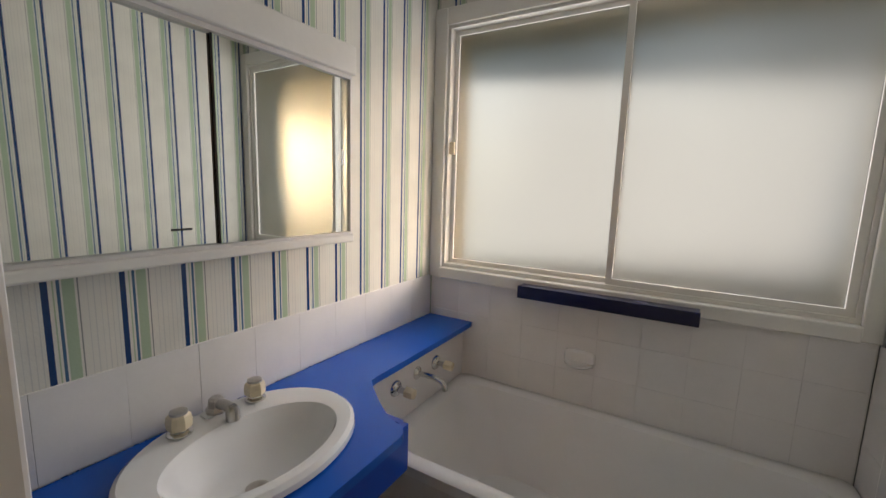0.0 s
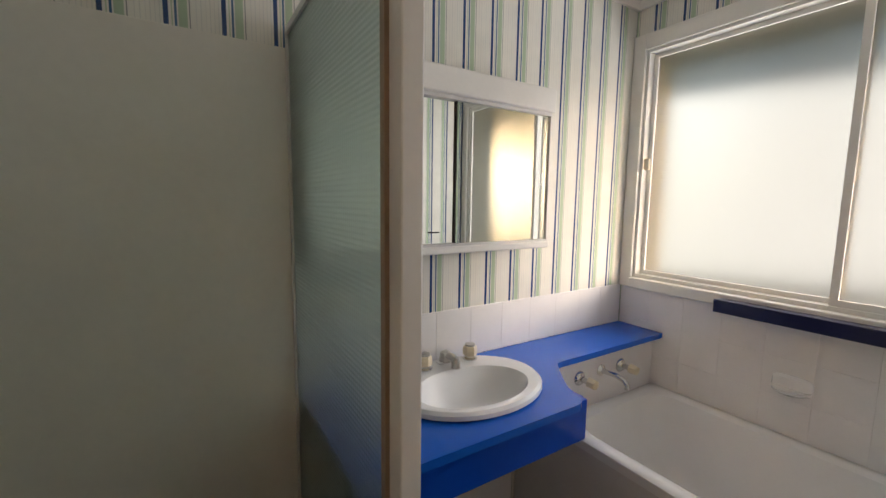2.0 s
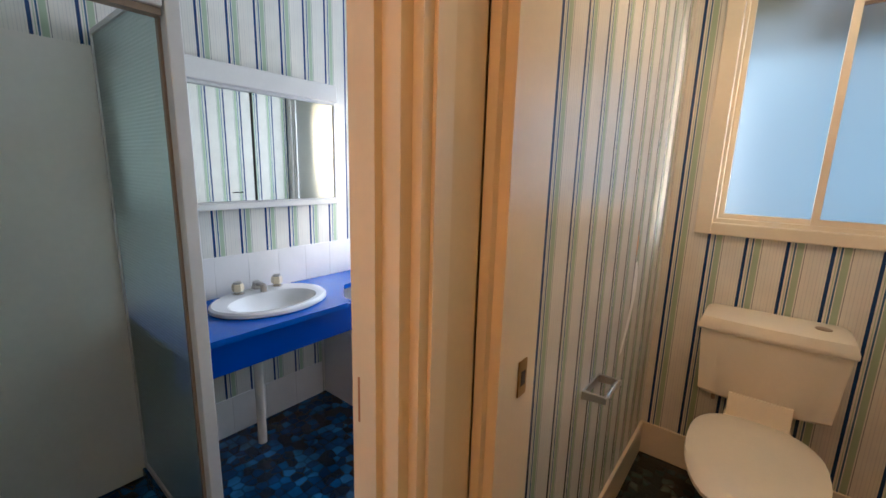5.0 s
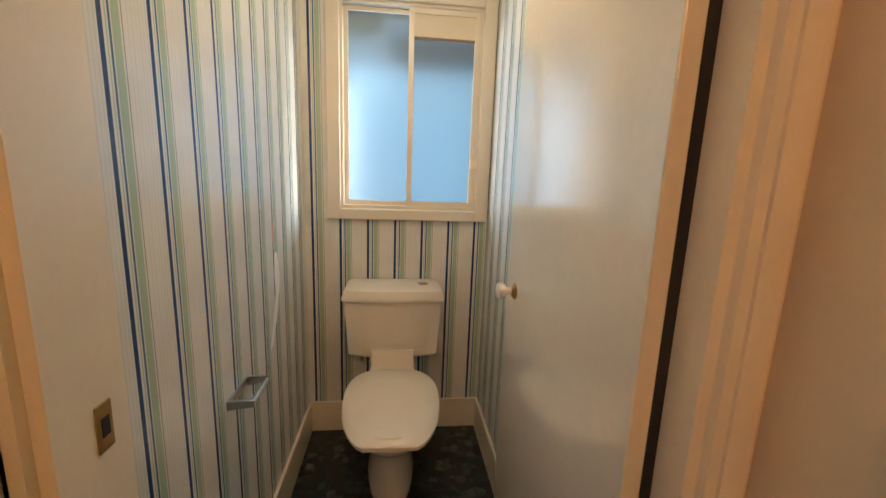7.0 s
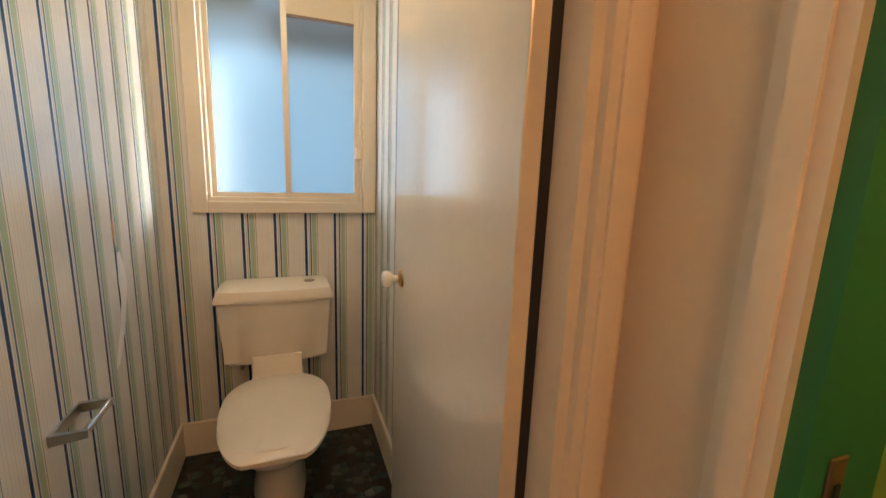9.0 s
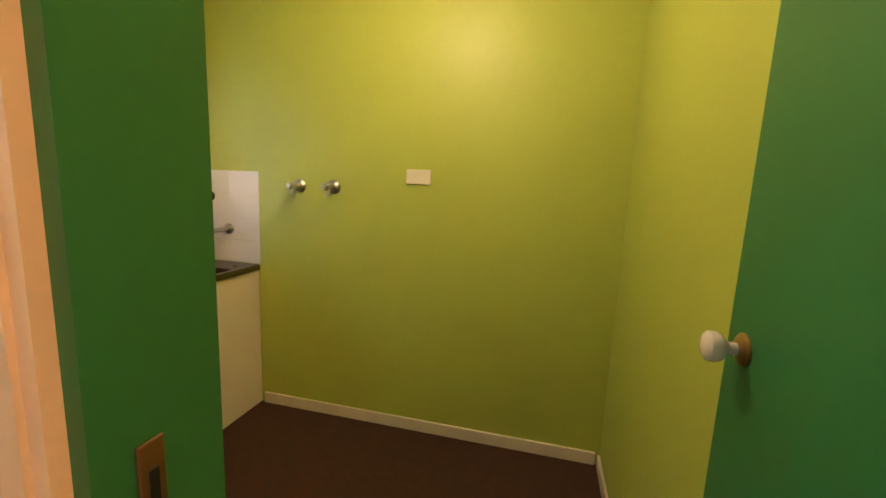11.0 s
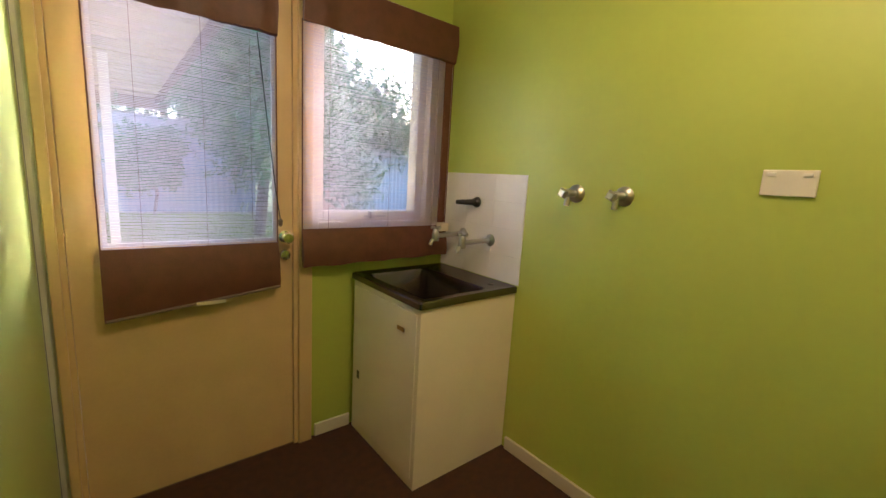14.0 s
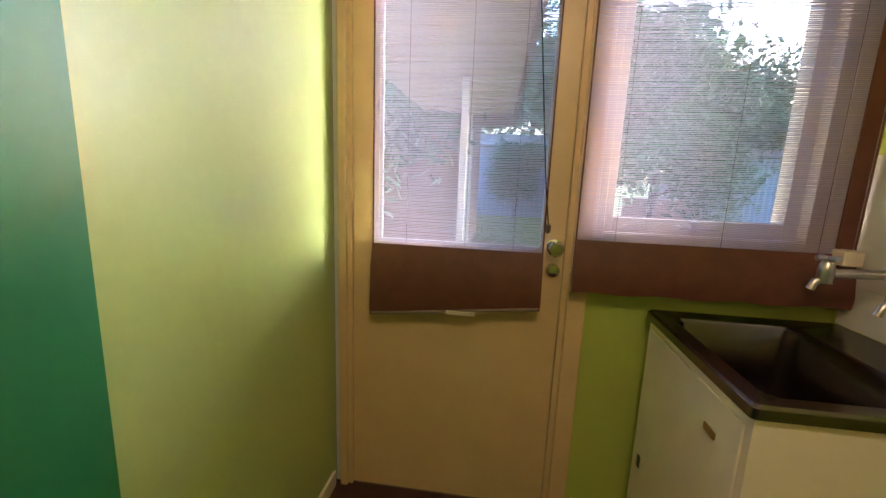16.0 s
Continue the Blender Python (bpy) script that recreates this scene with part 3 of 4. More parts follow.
stay = part("casement_stay", joined(boxed(3.80, 0.01, z0 + 0.055, 3.92, 0.022, z0 + 0.066, bevel=0.003), boxed(3.83, -0.004, z0 + 0.05, 3.85, 0.03, z0 + 0.085, bevel=0.004)), DULLCHROME, w3)
arch = bmesh.new()
for a, b, lo, hi in ((x0 - 0.055, x0 + 0.005, z0 - 0.02, z1 + 0.06), (x1 - 0.005, x1 + 0.05, z0 - 0.02, z1 + 0.06), (x0 + 0.005, x1 - 0.005, z1 - 0.005, z1 + 0.06)):
    box(arch, a, -0.018, lo, b, -0.0005, hi, bevel=0.004)
part("architrave", arch, CREAM, w3)
part("window_sill", boxed(x0 + 0.005, -0.035, z0 - 0.03, x1 - 0.005, -0.0005, z0 + 0.004, bevel=0.005), CREAM, w3)

# back door with its frame
fd = thing("door_frame_4", "cream painted frame of the back door", "door frame", (3.07, 0.1, 0), kind="structure")
bm = bmesh.new()
for a, b, lo, hi in ((LD[0], LD[0] + 0.03, 0, 2.03), (LD[1] - 0.03, LD[1], 0, 2.03), (LD[0] + 0.03, LD[1] - 0.03, 2.0, 2.03)):
    box(bm, a, -0.01, lo, b, 0.12, hi)
part("jamb", bm, DOORCREAM, fd)
bm = bmesh.new()
for a, b, lo, hi in ((LD[0] - 0.015, LD[0] + 0.014, 0, 2.08), (LD[1] - 0.012, LD[1] + 0.05, 0, 2.08), (LD[0] + 0.014, LD[1] - 0.012, 2.018, 2.08)):
    box(bm, a, -0.026, lo, b, -0.0105 if a > 9 else -0.0005, hi, bevel=0.004)
part("architrave", bm, DOORCREAM, fd)
structure("door_threshold", boxed(2.68, 0.0, 0.0, 3.47, 0.23, 0.0035), FASCIA, "worn timber threshold")
bdoor = thing("back_door", "closed half-glazed back door painted dull cream yellow", "door", (3.07, 0.02, 0))
bm = bmesh.new()
g = (2.80, 3.375, 0.99, 1.93)
a, b = LD[0] + 0.032, LD[1] - 0.032
for p, q, lo, hi in ((a, g[0], 0.012, 1.998), (g[1], b, 0.012, 1.998), (g[0], g[1], 0.012, g[2]), (g[0], g[1], g[3], 1.998)):
    box(bm, p, 0.002, max(lo, 0.004) if lo > 0.02 else 0.004, q, 0.040, hi)
part("leaf", bm, DOORCREAM, bdoor)
pane = part("pane", boxed(g[0], 0.018, g[2], g[1], 0.022, g[3]), CLEAR, bdoor, "clear glass")
pane.visible_shadow = False
bm = bmesh.new()
for p, q, lo, hi in ((g[0], g[0] + 0.012, g[2], g[3]), (g[1] - 0.012, g[1], g[2], g[3]), (g[0] + 0.012, g[1] - 0.012, g[2], g[2] + 0.012), (g[0] + 0.012, g[1] - 0.012, g[3] - 0.012, g[3])):
    box(bm, p, 0.006, lo, q, 0.017, hi)
part("glazing_bead", bm, WHITE, bdoor)
for z, r in ((1.005, 0.026), (0.925, 0.024)):
    turn = Matrix.Translation((3.41, 0.002, z)) @ pose(0, 0, 0, 90)
    k = part("door_knob" if z > 1 else "deadlock", lathe([(r, 0), (r, 0.004), (0.013, 0.008), (0.013, 0.026), (0.024, 0.036), (0.026, 0.048), (0.02, 0.056), (0.008, 0.057)] if z > 1 else [(r, 0), (r, 0.01), (0.02, 0.016), (0.008, 0.018)], 24, turn), CHROME, bdoor, "chrome", True)


# ---- bathroom ----
def tiles(name, label, plane, a0, a1, z0, z1, cols, rows, at, side, gap=0.0005, thick=0.0055):
    """Glazed tiles on a wall: a grout bed and tiles that share one mesh."""
    ob = thing(name, label, "tiles", kind="structure")
    w, h = (a1 - a0) / cols, (z1 - z0) / rows
    p, q = sorted((at, at + side * 0.003))
    bed = boxed(p, a0, z0, q, a1, z1) if plane == "x" else boxed(a0, p, z0, a1, q, z1)
    part("grout", bed, GROUT, ob)
    p, q = sorted((0.002 * side, thick * side))
    one = boxed(p, gap / 2, gap / 2, q, w - gap / 2, h - gap / 2, bevel=0.0007) if plane == "x" else boxed(gap / 2, p, gap / 2, w - gap / 2, q, h - gap / 2, bevel=0.0007)
    me = bpy.data.meshes.new("tile")
    one.to_mesh(me)
    one.free()
    me.materials.append(TILE)
    for i in range(cols):
        for j in range(rows):
            t = new("tile", me)
            t.parent = ob
            t.location = (at, a0 + i * w, z0 + j * h) if plane == "x" else (a0 + i * w, at, z0 + j * h)
            t.rotation_euler = (random.uniform(-0.002, 0.002), random.uniform(-0.002, 0.002), random.uniform(-0.002, 0.002))
    return ob


tiles("tile_splashback_west", "white glazed tile splashback above the vanity", "x", -1.60, -0.008, 0.731, 0.926, 10, 1, 0.0, 1)
tiles("tile_splashback_north", "white glazed wall tiles above the bath", "y", 0.008, 1.582, 0.455, 0.919, 10, 3, 0.0, -1)
tiles("tile_skirting", "white glazed tile skirting under the vanity", "x", -1.60, -0.72, 0.0, 0.20, 5, 1, 0.0, 1)
tiles("tile_splashback_east", "white glazed wall tiles at the end of the bath", "x", -0.72, -0.008, 0.455, 0.919, 5, 3, 1.59, -1)

structure("shower_board_west", boxed(0.0005, -2.419, 0.004, 0.009, -1.602, 1.757, bevel=0.002), BOARD, "cream laminated shower wall board")
structure("shower_board_south", boxed(0.009, -2.4195, 0.004, 0.70, -2.411, 1.757, bevel=0.002), BOARD, "cream laminated shower wall board")


def rounded(cx, cy, hx, hy, r, z, n=6):
    pts = []
    for k, (sx, sy) in enumerate(((1, 1), (-1, 1), (-1, -1), (1, -1))):
        for i in range(n + 1):
            a = math.pi / 2 * (k + i / n)
            pts.append((cx + sx * (hx - r) + r * math.cos(a), cy + sy * (hy - r) + r * math.sin(a), z))
    return pts


def bathtub():
    ob = thing("bathtub", "white enamel bath set along the wall under the window", "bathtub", (0.87, -0.36, 0))
    cx, cy = 0.890, -0.354
    hx, hy = 0.692, 0.346
    rings = [rounded(cx, cy, hx, hy, 0.03, 0.435), rounded(cx, cy, hx, hy, 0.03, 0.468), rounded(cx, cy, hx - 0.008, hy - 0.008, 0.03, 0.475),
             rounded(cx, cy, hx - 0.05, hy - 0.05, 0.09, 0.475), rounded(cx, cy, hx - 0.062, hy - 0.062, 0.10, 0.466),
             rounded(cx, cy, hx - 0.085, hy - 0.078, 0.12, 0.38), rounded(cx + 0.01, cy, hx - 0.12, hy - 0.095, 0.14, 0.20),
             rounded(cx + 0.02, cy, hx - 0.17, hy - 0.13, 0.14, 0.125), rounded(cx + 0.02, cy, hx - 0.26, hy - 0.2, 0.10, 0.112)]
    part("tub", loft(rings, cap0=False), ENAMEL, ob, "glossy white enamel", True)
    bm = boxed(0.006, -0.70, 0.0, 1.585, -0.682, 0.436)
    part("side_panel", bm, BATHSIDE, ob, "pale grey painted side panel")
    for k in range(4):
        x = 0.40 + k * 0.027
        part("vent_slot", boxed(x, -0.7025, 0.165, x + 0.008, -0.7005, 0.235), BLACK, ob)
    part("waste", lathe([(0.024, 0.113), (0.024, 0.117), (0.016, 0.118), (0.012, 0.115)], 20, Matrix.Translation((0.52, -0.362, 0))), CHROME, ob, "chrome plug hole", True)
    return ob


bathtub()


def vanity():
    ob = thing("vanity_bench", "bright blue laminate vanity bench with a curved front and narrow ledge", "bench", (0.25, -1.1, 0.55))
    pts = [(0.007, -1.60), (0.49, -1.60), (0.498, -1.585), (0.498, -0.92)]
    for i in range(1, 8):
        a = math.pi / 2 * i / 7
        pts.append((0.448 + 0.05 * math.cos(a), -0.92 + 0.05 * math.sin(a)))
    for i in range(1, 10):
        u = i / 9
        pts.append((0.448 + (0.242 - 0.448) * u, -0.87 + 0.145 * (u ** 1.6) + 0.012 * math.sin(math.pi * u)))
    for i in range(1, 5):
        a = math.pi / 2 * i / 4
        pts.append((0.242 + 0.004 * math.sin(a) - 0.002 * i, -0.725 + 0.03 * i / 4))
    pts += [(0.240, -0.60), (0.240, -0.009), (0.007, -0.009)]
    part("benchtop", pierced(pts, [(0.232 + 0.19 * math.cos(2 * math.pi * k / 40), -1.125 + 0.25 * math.sin(2 * math.pi * k / 40)) for k in range(40)], 0.706, 0.730), BLUE, ob, "bright blue laminate top")
    part("apron", boxed(0.435, -1.598, 0.568, 0.457, -0.822, 0.7055, bevel=0.002), BLUEDARK, ob, "front apron, a darker blue than the top")
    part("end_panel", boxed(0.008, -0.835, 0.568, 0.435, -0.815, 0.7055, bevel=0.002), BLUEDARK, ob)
    return ob


vanity()
ob = thing("tiled_upstand", "cream tiled upstand carrying the bath taps", "upstand", (0.1, -0.36, 0.475))
part("tile_face", boxed(0.008, -0.695, 0.436, 0.198, -0.009, 0.7055, bevel=0.003), TILE, ob)


def ring(cx, cy, a, b, z, n=48):
    return [(cx + a * math.cos(2 * math.pi * k / n), cy + b * math.sin(2 * math.pi * k / n), z) for k in range(n)]


def basin():
    cx, cy = 0.232, -1.135
    ob = thing("wash_basin", "oval white vitreous china basin set into the blue bench", "basin", (cx, cy, 0.7310))
    rings = [ring(cx, cy, 0.198, 0.258, 0.7305), ring(cx, cy, 0.205, 0.266, 0.7360), ring(cx, cy, 0.203, 0.264, 0.7480), ring(cx, cy, 0.193, 0.254, 0.7560),
             ring(cx + 0.005, cy, 0.180, 0.240, 0.7560), ring(cx + 0.028, cy, 0.135, 0.202, 0.7500), ring(cx + 0.03, cy, 0.128, 0.194, 0.7380),
             ring(cx + 0.034, cy, 0.114, 0.174, 0.698), ring(cx + 0.042, cy - 0.01, 0.078, 0.118, 0.664), ring(cx + 0.046, cy - 0.02, 0.03, 0.032, 0.654)]
    part("bowl", loft(rings, cap0=False), ENAMEL, ob, "", True)
    part("waste", lathe([(0.024, 0.653), (0.026, 0.658), (0.018, 0.659), (0.012, 0.6555)], 20, Matrix.Translation((cx + 0.046, cy - 0.02, 0))), DULLCHROME, ob, "chrome waste", True)
    part("drip_tray", boxed(0.055, -1.155, 0.7562, 0.082, -1.085, 0.7605, bevel=0.002), ENAMEL, ob)
    return ob


basin()


def hex_tap(x, y):
    ob = thing("basin_tap", "cream hexagonal tap head on a chrome base, standing on the basin", "tap", (x, y, 0.7560), group="basin taps")
    at = Matrix.Translation((x, y, 0.7563))
    part("base", lathe([(0.027, 0), (0.027, 0.004), (0.018, 0.008), (0.015, 0.014)], 24, at), CHROME, ob, "chrome base", True)
    part("tap_head", lathe([(0.017, 0.010), (0.026, 0.015), (0.0275, 0.032), (0.025, 0.046), (0.021, 0.050)], 6, at), CREAMKNOB, ob, "cream faceted plastic head")
    part("cap", lathe([(0.019, 0.0502), (0.019, 0.056), (0.010, 0.059)], 20, at), DULLCHROME, ob, "dull chrome cap", True)


hex_tap(0.086, -1.218)
hex_tap(0.086, -1.024)
ob = thing("basin_spout", "chunky chrome spout standing between the basin taps", "tap", (0.06, -1.12, 0.7560))
part("body", lathe([(0.026, 0), (0.026, 0.006), (0.021, 0.014), (0.019, 0.032), (0.012, 0.038)], 8, Matrix.Translation((0.068, -1.12, 0.7606))), DULLCHROME, ob)
part("spout", joined(tube([(0.07, -1.12, 0.7820), (0.105, -1.117, 0.7860), (0.125, -1.115, 0.7820)], 0.0135, 10), lathe([(0.016, -0.026), (0.016, 0.0), (0.011, 0.010)], 16, Matrix.Translation((0.128, -1.115, 0.7800)))), DULLCHROME, ob, "", True)


def wall_tap(name, y, z, x, label, group, head=CREAMKNOB, length=0.055):
    ob = thing(name, label, "tap", (x, y, z), group=group)
    turn = Matrix.Translation((x, y, z)) @ pose(0, 0, 0, 0, 90)
    part("flange", lathe([(0.031, 0), (0.031, 0.003), (0.024, 0.012), (0.014, 0.018)], 24, turn), CHROME, ob, "chrome flange", True)
    part("stem", lathe([(0.011, 0.016), (0.011, length)], 14, turn), CHROME, ob, "", True)
    part("tap_head", lathe([(0.012, length - 0.012), (0.021, length - 0.006), (0.022, length + 0.018), (0.019, length + 0.028), (0.008, length + 0.03)], 6, turn), head, ob, "faceted head")
    return ob


wall_tap("bath_tap", -0.54, 0.612, 0.1985, "bath wall tap with chrome flange and cream head", "bath taps")
wall_tap("bath_tap", -0.262, 0.612, 0.1985, "bath wall tap with chrome flange and cream head", "bath taps")
ob = thing("bath_spout", "slim chrome bath spout between the two taps", "tap", (0.2, -0.40, 0.62))
part("flange", lathe([(0.026, 0), (0.026, 0.003), (0.018, 0.01), (0.012, 0.014)], 24, Matrix.Translation((0.1985, -0.40, 0.618)) @ pose(0, 0, 0, 0, 90)), CHROME, ob, "", True)
part("spout", tube([(0.205, -0.40, 0.618), (0.27, -0.40, 0.62), (0.31, -0.40, 0.612), (0.326, -0.40, 0.596), (0.328, -0.40, 0.58)], 0.011, 12), CHROME, ob, "", True)

ob = thing("waste_pipe", "white plastic waste pipe under the vanity bench", "pipe", (0.175, -1.19, 0))
part("pipe", tube([(0.175, -1.19, 0.615), (0.175, -1.19, 0.002)], 0.021, 16), PORCELAIN, ob, "", True)
part("collar", lathe([(0.026, 0), (0.026, 0.03)], 16, Matrix.Translation((0.175, -1.19, 0.52))), PORCELAIN, ob, "", True)


def mirror_cabinet():
    y0, y1, z0, z1, d = -1.56, -0.645, 1.180, 1.688, 0.08
    ob = thing("mirror_cabinet", "white bathroom cabinet with sliding mirror doors and a deep white pelmet", "cabinet", (0.04, -1.06, 1.17))
    part("body", boxed(0.0005, y0, z0, d - 0.022, y1, z1, bevel=0.003), WHITE, ob)
    part("shelf", boxed(0.0005, y0, z0 - 0.026, d + 0.012, y1 + 0.004, z0 - 0.0005, bevel=0.005), WHITE, ob, "white ledge")
    part("pelmet", boxed(0.0005, y0, z1 + 0.001, d + 0.022, y1 + 0.006, z1 + 0.088, bevel=0.006), WHITE, ob, "white pelmet")
    part("track", boxed(d - 0.022, y0, z1 - 0.012, d + 0.006, y1, z1 + 0.0005), ALU, ob)
    part("track", boxed(d - 0.022, y0, z0, d + 0.006, y1, z0 + 0.008), ALU, ob)
    part("end_trim", boxed(d - 0.0215, y1 - 0.006, z0 + 0.0085, d + 0.004, y1, z1 - 0.0125), WHITE, ob)
    for a, b, x in ((y0 + 0.002, -1.082, d - 0.012), (-1.092, y1 - 0.007, d - 0.004)):
        m = part("mirror_door", boxed(x - 0.005, a, z0 + 0.009, x, b, z1 - 0.013), MIRROR, ob, "mirror glass")
    part("pull", boxed(d - 0.0038, y1 - 0.040, 1.405, d - 0.002, y1 - 0.030, 1.455, bevel=0.0006), ALU, ob, "small ground finger pull")
    part("silver_blemish", boxed(d - 0.0115, -1.20, 1.226, d - 0.0112, -1.155, 1.231), BLACK, ob, "dark blemish in the mirror")
    part("edge_strip", boxed(d - 0.0095, -1.0945, z0 + 0.009, d - 0.0025, -1.0922, z1 - 0.013), BLACK, ob)
    return ob


mirror_cabinet()

ob = thing("towel_ledge", "long black-blue shelf fixed under the window", "shelf", (0.8, -0.06, 0.92))
part("shelf_top", boxed(0.487, -0.105, 0.945, 1.125, -0.0065, 0.956, bevel=0.002), NAVY, ob)
part("front_lip", boxed(0.487, -0.108, 0.908, 1.125, -0.0985, 0.9595, bevel=0.002), NAVY, ob)
ob = thing("soap_dish", "white ceramic soap dish fixed to the bath tiles", "soap dish", (0.735, -0.03, 0.66))
rings = []
for y, z, hx, hz in ((-0.0065, 0.672, 0.062, 0.036), (-0.012, 0.672, 0.062, 0.036), (-0.02, 0.668, 0.056, 0.03)):
    rings.append([(0.735 + hx * c, y, z + hz * s) for c, s in [(math.copysign(abs(math.cos(a)) ** 0.5, math.cos(a)), math.copysign(abs(math.sin(a)) ** 0.5, math.sin(a))) for a in [2 * math.pi * k / 24 + 0.01 for k in range(24)]]])
part("back_plate", loft(rings), ENAMEL, ob, "", True)
dish = [[(0.735 + a * math.cos(t), -0.012 + min(0, b * math.sin(t)) if math.sin(t) < 0 else -0.012, z) for t in [2 * math.pi * k / 28 for k in range(28)]] for a, b, z in ((0.045, 0.045, 0.642), (0.058, 0.072, 0.656), (0.060, 0.075, 0.664), (0.05, 0.062, 0.660))]
part("dish", loft(dish), ENAMEL, ob, "", True)


# ---- shower ----
def shower():
    ob = thing("shower_screen", "framed shower screen with green glass and half open sliding door", "shower screen", (0.715, -2.0, 0))
    X, Y, top = 0.735, -1.624, 1.785
    part("corner_post", boxed(X - 0.018, Y - 0.018, 0.045, X + 0.022, Y + 0.018, top, bevel=0.003), ALU, ob, "pale painted post")
    part("post_seal", boxed(X - 0.034, Y - 0.024, 0.045, X - 0.0185, Y + 0.010, top - 0.07), BRONZEALU, ob, "bronze seal")
    part("head_rail", boxed(X - 0.022, -2.41, top - 0.058, X + 0.024, Y - 0.0225, top, bevel=0.004), ALU, ob, "pale painted head rail")
    part("head_rail_lip", boxed(X - 0.024, -2.41, top - 0.075, X + 0.010, Y - 0.0225, top - 0.0585), BRONZEALU, ob)
    part("bottom_rail", boxed(X - 0.02, -2.41, 0.0455, X + 0.02, Y - 0.0225, 0.075, bevel=0.003), ALU, ob)
    g0 = part("side_glass", boxed(0.022, Y - 0.003, 0.07, X - 0.0345, Y + 0.003, 1.79), SHOWERGLASS, ob, "obscure green glass")
    bm = bmesh.new()
    box(bm, 0.0095, Y - 0.010, 0.046, 0.022, Y + 0.010, 1.80)
    box(bm, 0.022, Y - 0.010, 1.79, X - 0.0345, Y + 0.010, 1.808)
    box(bm, 0.022, Y - 0.010, 0.046, X - 0.0345, Y + 0.010, 0.07)
    part("side_frame", bm, ALU, ob)
    for k, (a, b, x) in enumerate(((-2.405, -2.076, X + 0.002), (-2.408, -2.112, X - 0.012))):
        bm = bmesh.new()
        s = 0.044
        for p, q, lo, hi in ((a, a + s, 0.08, top - 0.062), (b - s, b, 0.08, top - 0.062), (a + s, b - s, 0.08, 0.11), (a + s, b - s, top - 0.09, top - 0.062)):
            box(bm, x - 0.006 if k == 0 else x - 0.012, p, lo, x + 0.016 if k == 0 else x - 0.0, q, hi)
        d = part("sliding_door", bm, ALU if k == 0 else BRONZEALU, ob)
        g1 = part("door_glass", boxed(x - 0.003 if k == 0 else x - 0.008, a + s, 0.11, x + 0.001 if k == 0 else x - 0.005, b - s, top - 0.09), SHOWERGLASS, d, "obscure green glass")
        g1.visible_shadow = False
        if k == 0:
            part("towel_bar", joined(tube([(x + 0.016, b - 0.016, 0.900), (x + 0.045, b - 0.02, 0.900), (x + 0.05, b - 0.05, 0.898), (x + 0.05, a + 0.05, 0.888), (x + 0.016, a + 0.016, 0.886)], 0.0085, 10)), PORCELAIN, d, "white towel bar", True)
            part("latch", boxed(x + 0.0162, b - 0.026, 0.915, x + 0.022, b - 0.012, 0.953, bevel=0.001), BLACK, d, "black latch")
            part("latch", boxed(x + 0.0162, b - 0.026, 0.875, x + 0.022, b - 0.012, 0.893, bevel=0.001), BLACK, d, "black latch")
    part("screw", lathe([(0.004, 0), (0.003, 0.002)], 10, Matrix.Translation((X + 0.022, Y - 0.002, top - 0.03)) @ pose(0, 0, 0, 0, 90)), BLACK, ob)
    return ob


shower()
ob = thing("shower_hob", "low dark blue vinyl covered kerb of the shower", "kerb", (0.7, -2.0, 0))
part("kerb", joined(boxed(0.70, -2.41, 0.001, 0.77, -1.58, 0.045, bevel=0.004), boxed(0.01, -1.645, 0.001, 0.70, -1.58, 0.045, bevel=0.004)), VINYLB, ob)


